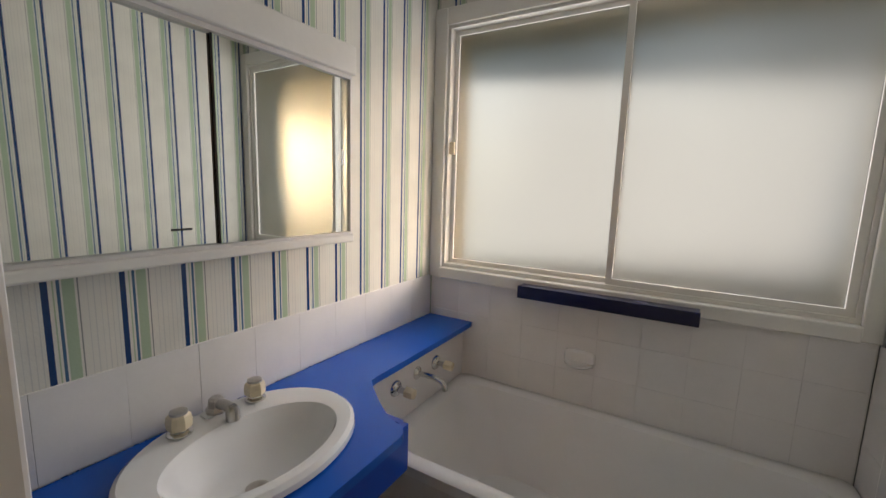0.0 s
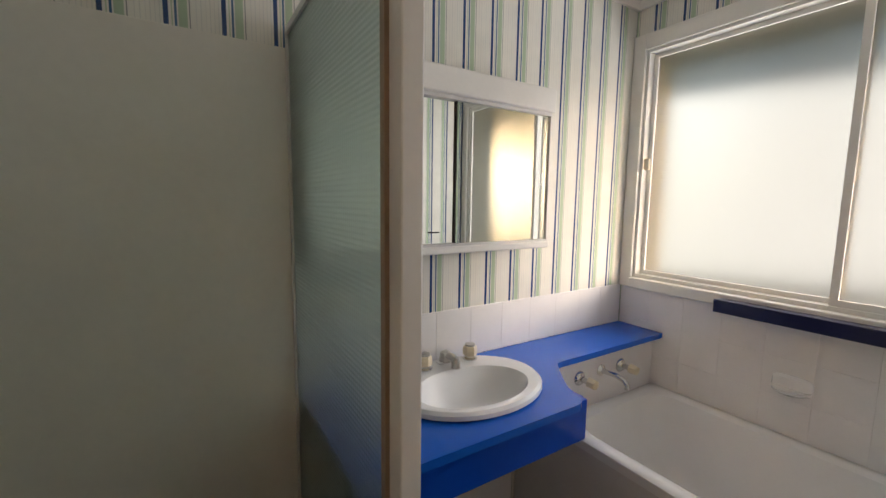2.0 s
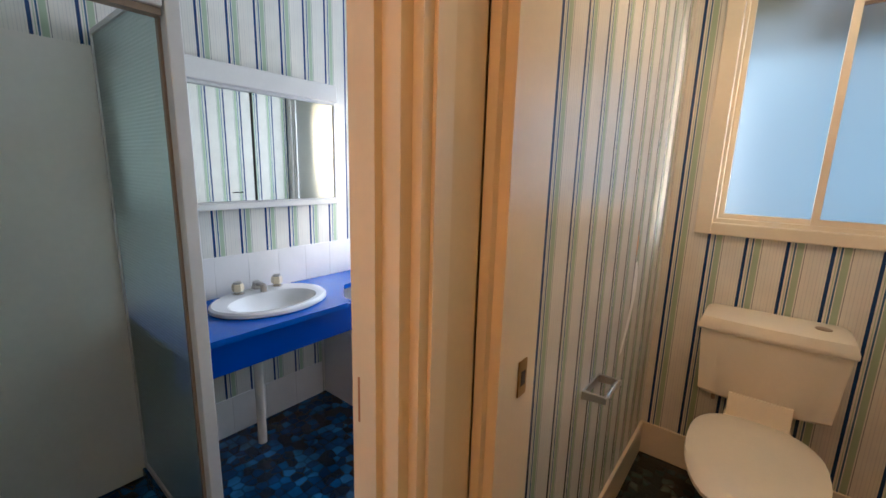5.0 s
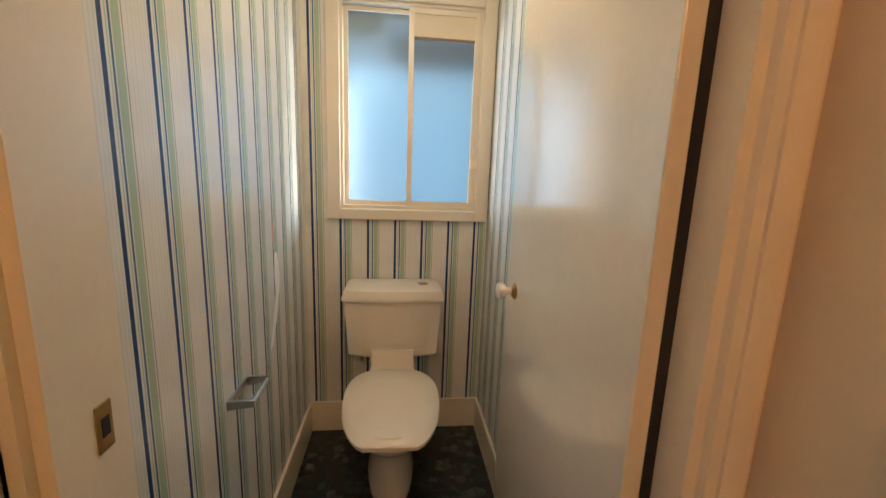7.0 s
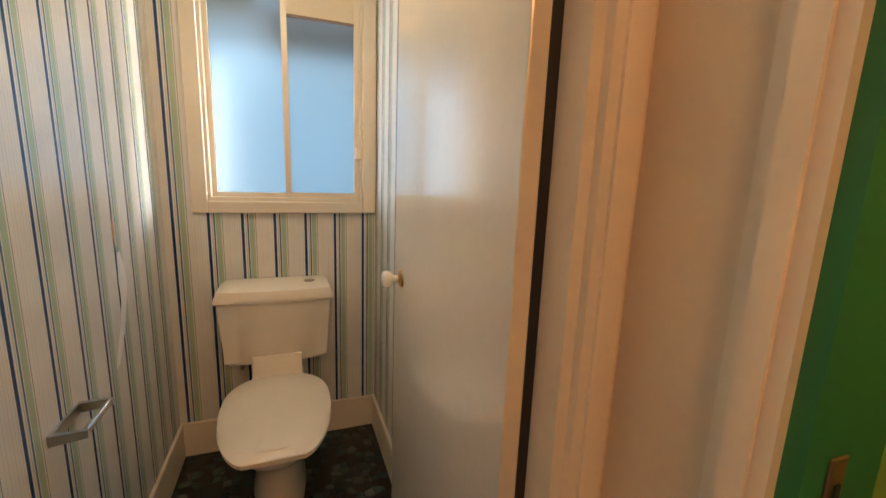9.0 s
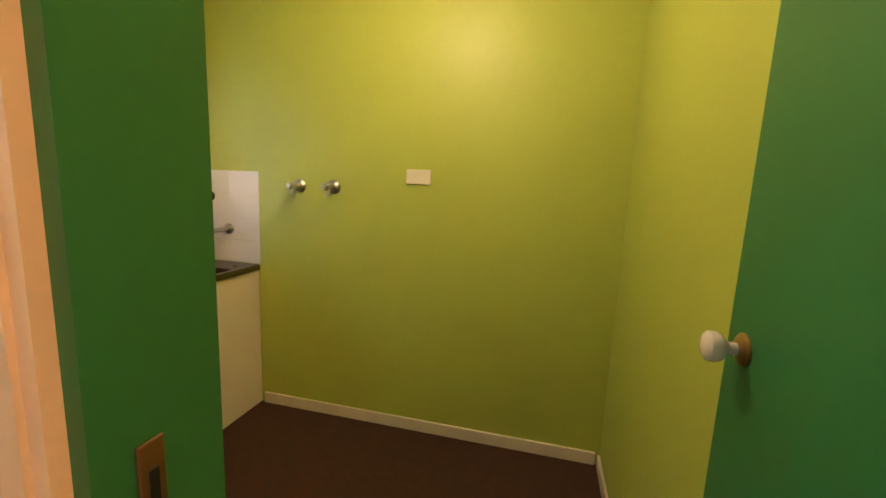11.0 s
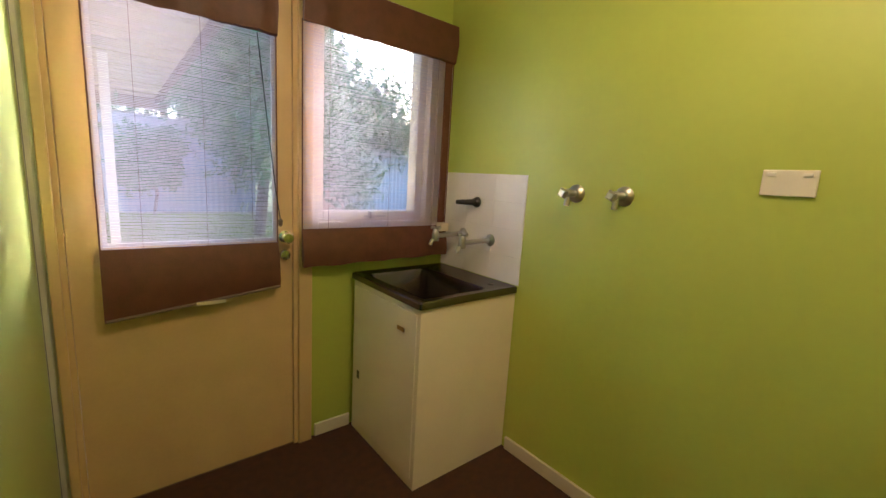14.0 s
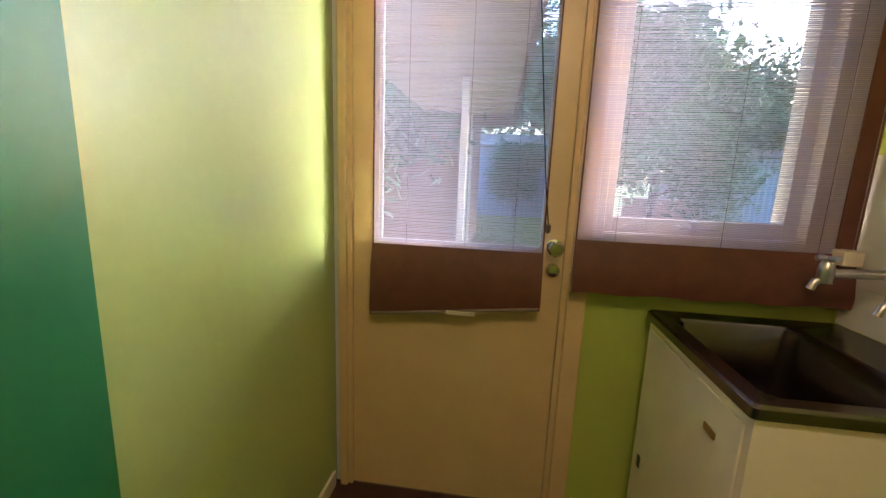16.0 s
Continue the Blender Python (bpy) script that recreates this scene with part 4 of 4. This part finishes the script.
# ---- toilet ----
def toilet():
    cx = 2.055
    ob = thing("toilet", "ivory toilet suite with a closed seat lid and a plastic cistern", "toilet", (cx, -0.4, 0))

    def sec(y0, y1, w0, w1, z0, z1):
        return [(cx - w0, y0, z0), (cx + w0, y0, z0), (cx + w1, y1, z1), (cx - w1, y1, z1)]
    n = 40

    def egg(a, yb, yf, z, flat=0.0):
        pts = []
        mid = yb + (yf - yb) * 0.46
        for k in range(n):
            t = 2 * math.pi * k / n
            c, s = math.cos(t), math.sin(t)
            ry = (yb - mid) if s > 0 else (mid - yf)
            y = mid + ry * (1.0 if s > 0 else 1.0 + flat) * math.copysign(abs(s) ** (0.75 if s > 0 else 0.95), s)
            pts.append((cx + a * math.copysign(abs(c) ** (0.82 if s > 0 else 0.92), c), max(y, yf), z))
        return pts
    part("pan", loft([egg(0.095, -0.18, -0.54, 0.001), egg(0.10, -0.18, -0.55, 0.06), egg(0.085, -0.18, -0.53, 0.16), egg(0.095, -0.18, -0.57, 0.25), egg(0.15, -0.18, -0.69, 0.35), egg(0.178, -0.18, -0.725, 0.385), egg(0.18, -0.18, -0.73, 0.398)]), PORCELAIN, ob, "ivory china pan", True)
    part("seat", loft([egg(0.188, -0.185, -0.725, 0.400, 0.14), egg(0.194, -0.182, -0.732, 0.404, 0.14), egg(0.194, -0.182, -0.732, 0.416, 0.14), egg(0.188, -0.188, -0.725, 0.419, 0.14)]), CISTERN, ob, "ivory plastic seat", True)
    part("lid", loft([egg(0.190, -0.18, -0.728, 0.4195, 0.14), egg(0.197, -0.178, -0.736, 0.423, 0.14), egg(0.196, -0.18, -0.709, 0.432, 0.14), egg(0.175, -0.20, -0.709, 0.440), egg(0.09, -0.30, -0.60, 0.444)]), CISTERN, ob, "closed ivory lid", True)
    part("hinge_block", boxed(cx - 0.105, -0.205, 0.40, cx + 0.105, -0.135, 0.437, bevel=0.006), CISTERN, ob)
    # cistern
    def cis(hx, y0, z, bow=0.02, hx2=None):
        pts = []
        for k in range(13):
            u = -1 + 2 * k / 12
            pts.append((cx + hx * u * 1.0, y0 - bow * (1 - u * u), z))
        return pts + [(cx + hx, -0.012, z), (cx - hx, -0.012, z)]
    part("flush_neck", loft([[(cx + sx * 0.098, y, z) for sx, y in ((-1, -0.20), (1, -0.20), (1, -0.02), (-1, -0.02))] for z in (0.398, 0.53)]), CISTERN, ob)
    part("cistern", loft([cis(0.19, -0.16, 0.488), cis(0.205, -0.172, 0.503), cis(0.222, -0.185, 0.763)]), CISTERN, ob, "ivory plastic cistern", True)
    lid = part("cistern_lid", loft([cis(0.228, -0.192, 0.7635), cis(0.232, -0.196, 0.769), cis(0.232, -0.196, 0.785), cis(0.222, -0.186, 0.815), cis(0.20, -0.15, 0.826)]), CISTERN, ob, "ivory plastic cistern lid", True)
    part("flush_button", lathe([(0.024, 0), (0.024, 0.004), (0.018, 0.006)], 20, Matrix.Translation((cx + 0.14, -0.10, 0.8245))), BRONZEALU, lid, "grey flush button", True)
    part("water_pipe", tube([(cx - 0.15, -0.10, 0.51), (cx - 0.15, -0.10, 0.44), (cx - 0.15, -0.02, 0.42)], 0.008, 8), BRONZEALU, ob, "dark inlet pipe", True)
    return ob


toilet()
ob = thing("toilet_roll_holder", "empty chrome toilet roll holder on the striped wall", "roll holder", (1.63, -0.89, 0.70))
part("back_plate", boxed(1.6305, -0.962, 0.716, 1.6365, -0.815, 0.742, bevel=0.001), DULLCHROME, ob)
for y in (-0.955, -0.822):
    part("arm", loft([[(1.6366, y - 0.006, 0.717), (1.6366, y + 0.006, 0.717), (1.6366, y + 0.006, 0.741), (1.6366, y - 0.006, 0.741)], [(1.70, y - 0.004, 0.724), (1.70, y + 0.004, 0.724), (1.70, y + 0.004, 0.742), (1.70, y - 0.004, 0.742)]]), DULLCHROME, ob)
part("roller", tube([(1.692, -0.951, 0.733), (1.692, -0.826, 0.733)], 0.008, 14), CHROME, ob, "", True)
ob = thing("wallpaper_tear", "torn strip of wallpaper showing pale backing", "tear", (1.631, -0.5, 1.0))
bm = bmesh.new()
pts = [(-0.52, 1.12), (-0.505, 1.17), (-0.50, 1.11), (-0.507, 1.06)]
bm.faces.new([bm.verts.new((1.6312, y, z)) for y, z in pts])
part("torn_edge", bm, PEACH, ob, "brown torn backing")
bm = bmesh.new()
pts = [(-0.50, 1.045), (-0.478, 1.05), (-0.452, 0.99), (-0.447, 0.93), (-0.47, 0.87), (-0.50, 0.80), (-0.56, 0.72), (-0.59, 0.715), (-0.55, 0.79), (-0.52, 0.85), (-0.505, 0.90), (-0.51, 0.97)]
bm.faces.new([bm.verts.new((1.6312, y, z)) for y, z in pts])
part("bare_patch", bm, WHITE, ob, "bare pale patch")


# ---- laundry ----
def tub_cabinet():
    x0, x1, y0, y1, zt = 3.735, 4.277, -0.588, -0.03, 0.793
    ob = thing("laundry_tub", "cream steel laundry cabinet with a stainless steel tub on top", "laundry tub", (4.0, -0.31, 0))
    ring = lambda d, z: [(x0 + d, y0 + d, z), (x1 - d, y0 + d, z), (x1 - d, y1 - d, z), (x0 + d, y1 - d, z)]
    bm = loft([ring(0, 0.004), ring(0, zt), ring(0.012, zt), ring(0.012, 0.016)])
    part("body", bm, CISTERN, ob, "cream painted cabinet")
    d = part("cabinet_door", boxed(x0 - 0.006, y0 + 0.02, 0.05, x0 - 0.0005, y1 - 0.012, zt - 0.03, bevel=0.002), CISTERN, ob, "cream door")
    part("handle", boxed(x0 - 0.011, y0 + 0.10, 0.668, x0 - 0.0065, y0 + 0.15, 0.686, bevel=0.002), BRASS, d, "small brown pull")
    part("catch", boxed(x0 - 0.010, y1 - 0.082, 0.30, x0 - 0.0065, y1 - 0.062, 0.34, bevel=0.001), BLACK, d, "black catch")
    r = rounded
    cx, cy, hx, hy = (3.72 + 4.277) / 2, (-0.602 - 0.022) / 2, (4.277 - 3.72) / 2, (0.602 - 0.022) / 2
    bx, by = cx - 0.045, cy - 0.0
    rings = [r(cx, cy, hx, hy, 0.012, 0.7935), r(cx, cy, hx, hy, 0.012, 0.8160), r(cx, cy, hx - 0.006, hy - 0.006, 0.012, 0.8230), r(cx, cy, hx - 0.018, hy - 0.018, 0.014, 0.8210),
             r(bx, by, 0.178, 0.235, 0.03, 0.8160), r(bx, by, 0.172, 0.229, 0.035, 0.8080), r(bx, by, 0.160, 0.216, 0.05, 0.60), r(bx, by, 0.135, 0.19, 0.05, 0.575)]
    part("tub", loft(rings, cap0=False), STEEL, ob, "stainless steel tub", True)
    part("waste", lathe([(0.03, 0.576), (0.03, 0.580), (0.02, 0.581)], 20, Matrix.Translation((bx, by, 0))), CHROME, ob, "", True)
    part("rinse_bypass", lathe([(0.014, 0.8165), (0.014, 0.8200), (0.009, 0.8210)], 16, Matrix.Translation((4.20, -0.50, 0))), BLACK, ob)
    return ob


tub_cabinet()
tiles("tile_splashback_laundry", "white glazed tile splashback behind the laundry tub", "x", -0.60, -0.022, 0.824, 1.332, 3, 4, 4.28, -1)


def bib_tap(y, z, x=4.274, arm=0.185):
    ob = thing("laundry_tap", "chrome bib tap reaching out over the laundry tub", "tap", (x, y, z), group="laundry tub taps")
    turn = Matrix.Translation((x, y, z)) @ pose(0, 0, 0, 0, -90)
    part("flange", lathe([(0.030, 0), (0.030, 0.004), (0.020, 0.012), (0.012, 0.016)], 22, turn), DULLCHROME, ob, "", True)
    part("arm", tube([(x - 0.014, y, z), (x - arm * 0.6, y, z - 0.002), (x - arm, y, z - 0.006)], 0.0125, 12), DULLCHROME, ob, "", True)
    part("body", lathe([(0.018, -0.03), (0.019, 0.0), (0.016, 0.022), (0.010, 0.03)], 14, Matrix.Translation((x - arm, y, z))), DULLCHROME, ob, "", True)
    part("nozzle", tube([(x - arm, y, z - 0.02), (x - arm - 0.022, y, z - 0.028), (x - arm - 0.03, y, z - 0.05)], 0.010, 10), DULLCHROME, ob, "", True)
    part("handle", joined(tube([(x - arm, y - 0.03, z + 0.036), (x - arm, y + 0.03, z + 0.036)], 0.007, 8), tube([(x - arm - 0.03, y, z + 0.036), (x - arm + 0.03, y, z + 0.036)], 0.007, 8)), DULLCHROME, ob, "cross handle", True)


bib_tap(-0.402, 1.010)
bib_tap(-0.20, 1.016)
ob = thing("laundry_spout", "black tapered outlet spout on the tiles", "spout", (4.274, -0.29, 1.188))
part("flange", lathe([(0.027, 0), (0.027, 0.006), (0.02, 0.02), (0.014, 0.024)], 20, Matrix.Translation((4.274, -0.29, 1.188)) @ pose(0, 0, 0, 0, -90)), BLACK, ob, "", True)
part("spout", lathe([(0.017, 0.018), (0.014, 0.06), (0.011, 0.135), (0.008, 0.137)], 16, Matrix.Translation((4.274, -0.29, 1.188)) @ pose(0, 0, 0, 0, -90)), BLACK, ob, "", True)


def machine_tap(y, z):
    x = 4.2795
    ob = thing("washing_machine_tap", "worn chrome washing machine tap on the lime wall", "tap", (x, y, z), group="washing machine taps")
    turn = Matrix.Translation((x, y, z)) @ pose(0, 0, 0, 0, -90)
    part("flange", lathe([(0.036, 0), (0.036, 0.005), (0.026, 0.016), (0.015, 0.020)], 24, turn), DULLCHROME, ob, "", True)
    part("body", lathe([(0.014, 0.018), (0.015, 0.05), (0.017, 0.055), (0.017, 0.075), (0.010, 0.08)], 14, turn), DULLCHROME, ob, "", True)
    part("handle", lathe([(0.012, 0.078), (0.021, 0.083), (0.022, 0.098), (0.014, 0.104)], 4, turn @ pose(0, 0, 0, 0, 0, 20)), DULLCHROME, ob)
    part("outlet", tube([(x - 0.058, y, z - 0.006), (x - 0.060, y, z - 0.03), (x - 0.062, y, z - 0.048)], 0.011, 12), DULLCHROME, ob, "", True)


machine_tap(-0.852, 1.266)
machine_tap(-1.05, 1.268)
ob = thing("power_point", "cream double power point on the lime wall", "power point", (4.279, -1.507, 1.334))
part("plate", boxed(4.269, -1.568, 1.299, 4.2795, -1.446, 1.370, bevel=0.003), CISTERN, ob)
for y in (-1.546, -1.468):
    part("switch", boxed(4.264, y - 0.010, 1.352, 4.2688, y + 0.010, 1.362, bevel=0.001), PORCELAIN, ob)


def blind(name, x0, x1, y, z_val0, z_val1, z_slat, bottom, label, pitch=0.0052):
    """A matchstick blind: a valance, thin slats hung on cords, and a folded brown hem."""
    ob = thing(name, label, "blind", ((x0 + x1) / 2, y, z_slat))
    n = 24
    bm = bmesh.new()
    rows = []
    for k in range(n + 1):
        u = k / n
        x = x0 + (x1 - x0) * u
        wob = 0.006 * math.sin(u * 17 + x0) + 0.004 * math.sin(u * 41)
        rows.append([(x, y - 0.022 + wob, z_val0 - 0.006 * math.sin(u * 5)), (x, y - 0.036 + wob * 0.5, (z_val0 + z_val1) / 2), (x, y - 0.024, z_val1), (x, y - 0.004, z_val1), (x, y - 0.008 + wob, z_val0)])
    bm = loft(rows)
    part("valance", bm, BLINDBROWN, ob, "brown gathered valance", True)
    bm = bmesh.new()
    k = int((z_val0 - z_slat) / pitch)
    for i in range(k + 2):
        z = z_slat + i * pitch
        sag = random.uniform(-0.0006, 0.0006)
        box(bm, x0 + 0.004, y - 0.001, z + sag - 0.0016, x1 - 0.004, y + 0.001, z + sag + 0.0016)
    s = part("slats", bm, BLINDSLAT, ob, "thin woven slats")
    tagged(s, kind="stuff")
    for x in (x0 + 0.12, (x0 + x1) / 2 + 0.03, x1 - 0.1):
        part("cord", tube([(x, y - 0.003, z_slat - 0.02), (x, y - 0.003, z_val0 + 0.02)], 0.0007, 4), BLINDBROWN, ob)
    for a, b in ((x0, x0 + 0.005), (x1 - 0.005, x1)):
        part("edge_tape", boxed(a, y - 0.002, z_slat - 0.01, b, y + 0.002, z_val0 + 0.01), BLINDBROWN, ob)
    lo0, lo1 = bottom
    rows = []
    for k in range(n + 1):
        u = k / n
        x = x0 + (x1 - x0) * u
        lo = lo0 + (lo1 - lo0) * u + 0.003 * math.sin(u * 23)
        rows.append([(x, y - 0.004, z_slat + 0.004), (x, y - 0.024, z_slat - 0.07), (x, y - 0.034, lo + 0.03), (x, y - 0.028, lo), (x, y - 0.010, lo + 0.002), (x, y + 0.003, lo + 0.05), (x, y + 0.002, z_slat)])
    part("hem", loft(rows), BLINDBROWN, ob, "dark brown folded hem", True)
    return ob


b1 = blind("door_blind", 2.79, 3.372, -0.035, 1.80, 1.985, 0.985, (0.738, 0.80), "brown matchstick blind on the back door, hem hanging askew")
part("hem_rod", tube([(2.795, -0.062, 0.743), (3.368, -0.062, 0.803)], 0.007, 8), FASCIA, b1, "dark hem rod", True)
part("torn_tag", boxed(3.06, -0.072, 0.763, 3.16, -0.0675, 0.776), HALLWALL, b1, "pale torn tag")
part("pull_cord", tube([(3.30, -0.04, 1.80), (3.33, -0.042, 1.5), (3.362, -0.045, 1.2), (3.378, -0.045, 1.09)], 0.002, 6), BLACK, b1)
part("cord_knob", lathe([(0.003, 0), (0.009, -0.008), (0.008, -0.028), (0.003, -0.034)][::-1], 12, Matrix.Translation((3.379, -0.045, 1.09))), FASCIA, b1, "", True)
b2 = blind("window_blind", 3.465, 4.262, -0.055, 1.88, 2.06, 1.04, (0.876, 0.885), "brown matchstick blind hanging in front of the window")
part("side_band", boxed(4.205, -0.060, 1.04, 4.250, -0.0565, 1.89), BLINDBROWN, b2, "brown side band")
ob = thing("tap_cover_block", "small cream block at the window corner above the tub", "block", (4.22, -0.08, 1.03))
part("block", boxed(4.20, -0.10, 1.015, 4.255, -0.0225, 1.06, bevel=0.004), CREAM, ob)


def ceiling_light(name, x, y):
    ob = thing(name, "small round ceiling light with an opal shade", "ceiling light", (x, y, CH))
    part("base", lathe([(0.06, CH - 0.02), (0.06, CH - 0.001)], 24, Matrix.Translation((x, y, 0))), CREAM, ob, "", True)
    part("lamp_holder", lathe([(0.02, CH - 0.05), (0.022, CH - 0.0205)], 18, Matrix.Translation((x, y, 0))), PORCELAIN, ob, "", True)


ceiling_light("hall_ceiling_light", 2.0, -2.95)
ceiling_light("laundry_ceiling_light", 3.40, -1.6)
ceiling_light("toilet_ceiling_light", 2.07, -0.85)


# ---- outside ----
bm = bmesh.new()
bmesh.ops.create_grid(bm, x_segments=60, y_segments=60, size=260)
bmesh.ops.transform(bm, matrix=Matrix.Translation((3, 0, -0.15)), verts=bm.verts)
structure("ground", bm, GROUND, "lawn stretching away behind the house")
structure("pavement", boxed(0, 0.24, -0.149, 5.0, 1.5, -0.10, bevel=0.01), CONCRETE, "pale concrete path along the house")


def grass(n):
    rng = np.random.default_rng(4)
    bm = bmesh.new()
    for _ in range(n):
        x, y = rng.uniform(2.2, 13), rng.uniform(1.6, 12.5)
        h, a, l = rng.uniform(0.04, 0.13), rng.uniform(0, 6.3), rng.uniform(-0.05, 0.05)
        dx, dy = 0.012 * math.cos(a), 0.012 * math.sin(a)
        bm.faces.new([bm.verts.new(p) for p in ((x - dx, y - dy, -0.15), (x + dx, y + dy, -0.15), (x + l, y + l, -0.15 + h))])
    ob = tagged(mesh_ob("grass", bm, GRASS), label="rough green lawn grass in the back yard", category="grass", kind="stuff")
    return ob


grass(16000)

structure("eave_soffit", boxed(-0.4, 0.241, 2.16, 1.98, 0.75, 2.175), SOFFIT, "cream sheet soffit under the eave")

ob = thing("patio_roof", "low patio roof with cream lining and a brown fascia", "roof", (2.6, 2.6, 2.1))
part("lining", boxed(2.0, 0.76, 2.17, 3.36, 5.3, 2.18), SOFFIT, ob, "cream ribbed lining")
for k in range(11):
    part("batten", boxed(2.0, 0.95 + 0.4 * k, 2.15, 3.34, 0.99 + 0.4 * k, 2.1695), SOFFIT, ob)
part("roof_sheet", boxed(2.0, 0.76, 2.1805, 3.38, 5.32, 2.23), SHEDROOF, ob)
part("fascia", boxed(2.0, 5.30, 2.02, 3.40, 5.34, 2.24), FASCIA, ob, "brown end fascia")
part("fascia", boxed(3.362, 0.76, 2.10, 3.40, 5.2995, 2.24), FASCIA, ob, "brown side fascia")
part("post", boxed(2.80, 2.72, -0.15, 2.87, 2.79, 2.149), WHITE, ob, "white post")
part("post", boxed(2.66, 5.20, -0.15, 2.73, 5.27, 2.149), WHITE, ob, "white post")
ob = thing("house_wing", "brown brick side wing of the house", "house", (2.0, 1.5, -0.15))
part("wall", boxed(-1.0, 5.4, -0.15, 2.70, 8.5, 2.4), BRICK, ob)
part("corner_board", boxed(2.701, 5.42, -0.15, 2.73, 5.52, 2.4), WHITE, ob, "white corner board")
part("roof", boxed(-1.2, 5.35, 2.401, 2.9, 8.7, 2.5), SHEDROOF, ob)


def shed(x0, x1, y, z1, depth, material, label, name="shed"):
    ob = thing(name, label, "shed", ((x0 + x1) / 2, y, -0.15))
    k = int((x1 - x0) / 0.16)
    pts = []
    for i in range(k * 2 + 1):
        pts.append((x0 + (x1 - x0) * i / (k * 2), y - (0.022 if i % 2 else 0)))
    pts += [(x1, y + depth), (x0, y + depth)]
    part("wall", prism(pts, -0.15, z1), material, ob, "ribbed sheet wall")
    part("roof", loft([[(x0 - 0.2, yy, zz), (x1 + 0.2, yy, zz), (x1 + 0.2, yy, zz + 0.06), (x0 - 0.2, yy, zz + 0.06)] for yy, zz in ((y - 0.25, z1 + 0.001), (y + depth / 2, z1 + 0.5), (y + depth + 0.25, z1 + 0.001))]), SHEDROOF, ob, "grey sheet roof")
    return ob


shed(1.2, 6.6, 13.0, 2.2, 3.0, SHEDBLUE, "long blue-grey sheet metal shed behind the lawn")
shed(9.0, 15.5, 11.5, 2.0, 3.0, SHEDBLUE, "blue sheet metal garage among the trees")
ob = thing("garden_wall", "low pinkish brick garden wall at the end of the yard", "wall", (7.8, 11.1, -0.15))
part("wall", boxed(6.8, 11.0, -0.15, 8.9, 11.2, 0.75), PINKWALL, ob)


def tree(name, x, y, h, spread, seed, leaves, material, label, trunk=0.12):
    rng = np.random.default_rng(seed)
    ob = thing(name, label, "tree", (x, y, -0.15))
    limbs = [tube([(x, y, -0.15), (x + 0.1, y, h * 0.25), (x - 0.05, y + 0.05, h * 0.55), (x + 0.05, y, h * 0.85)], trunk, 8)]
    ends = []
    for k in range(11):
        a, z = rng.uniform(0, 6.3), h * rng.uniform(0.2, 0.7)
        r = spread * rng.uniform(0.45, 0.95)
        e = (x + r * math.cos(a), y + r * math.sin(a), z + h * rng.uniform(0.1, 0.35))
        limbs.append(tube([(x, y, z), ((x + e[0]) / 2, (y + e[1]) / 2, z + (e[2] - z) * 0.65), e], trunk * 0.3, 6))
        ends.append(e)
    part("trunk", joined(*limbs), BARK, ob, "", True)
    ends += [(x, y, h * 0.9), (x + spread * 0.3, y, h * 0.75), (x - spread * 0.3, y, h * 0.7)]
    bm = bmesh.new()
    for _ in range(leaves):
        c = ends[rng.integers(len(ends))]
        p = Vector(c) + Vector(rng.normal(0, 1, 3) * (spread * 0.26, spread * 0.26, h * 0.11))
        u, v = Vector(rng.normal(0, 1, 3)).normalized(), Vector(rng.normal(0, 1, 3)).normalized()
        s = rng.uniform(0.07, 0.15)
        bm.faces.new([bm.verts.new(q) for q in (p - u * s, p + v * s * 0.5, p + u * s, p - v * s * 0.5)])
    part("crown", bm, material, ob, "loose leafy crown")
    return ob


tree("garden_tree", 5.3, 7.6, 4.0, 1.5, 3, 15000, LEAFLIGHT, "leafy green tree on the lawn behind the house")
tree("garden_tree", 7.0, 9.6, 4.0, 1.7, 5, 15000, LEAF, "tall green tree near the back fence")
tree("garden_tree", 9.3, 12.5, 4.3, 2.2, 6, 13000, LEAF, "rounded green tree beyond the garden wall")
tree("garden_tree", 12.6, 15.5, 4.6, 2.4, 8, 13000, LEAF, "rounded green tree beyond the garden wall")
tree("garden_tree", 4.4, 15.5, 5.6, 2.6, 9, 13000, LEAF, "rounded green tree behind the blue shed")
tree("garden_shrub", 3.7, 12.0, 1.9, 0.7, 12, 4500, LEAFLIGHT, "pale green shrub before the blue shed", 0.04)
tree("garden_shrub", 1.2, 5.2, 2.6, 1.0, 14, 4500, LEAFLIGHT, "pale green shrub outside the bathroom window", 0.04)
tree("garden_shrub", 0.2, 3.2, 2.2, 0.8, 15, 4500, LEAF, "green shrub outside the bathroom window", 0.04)
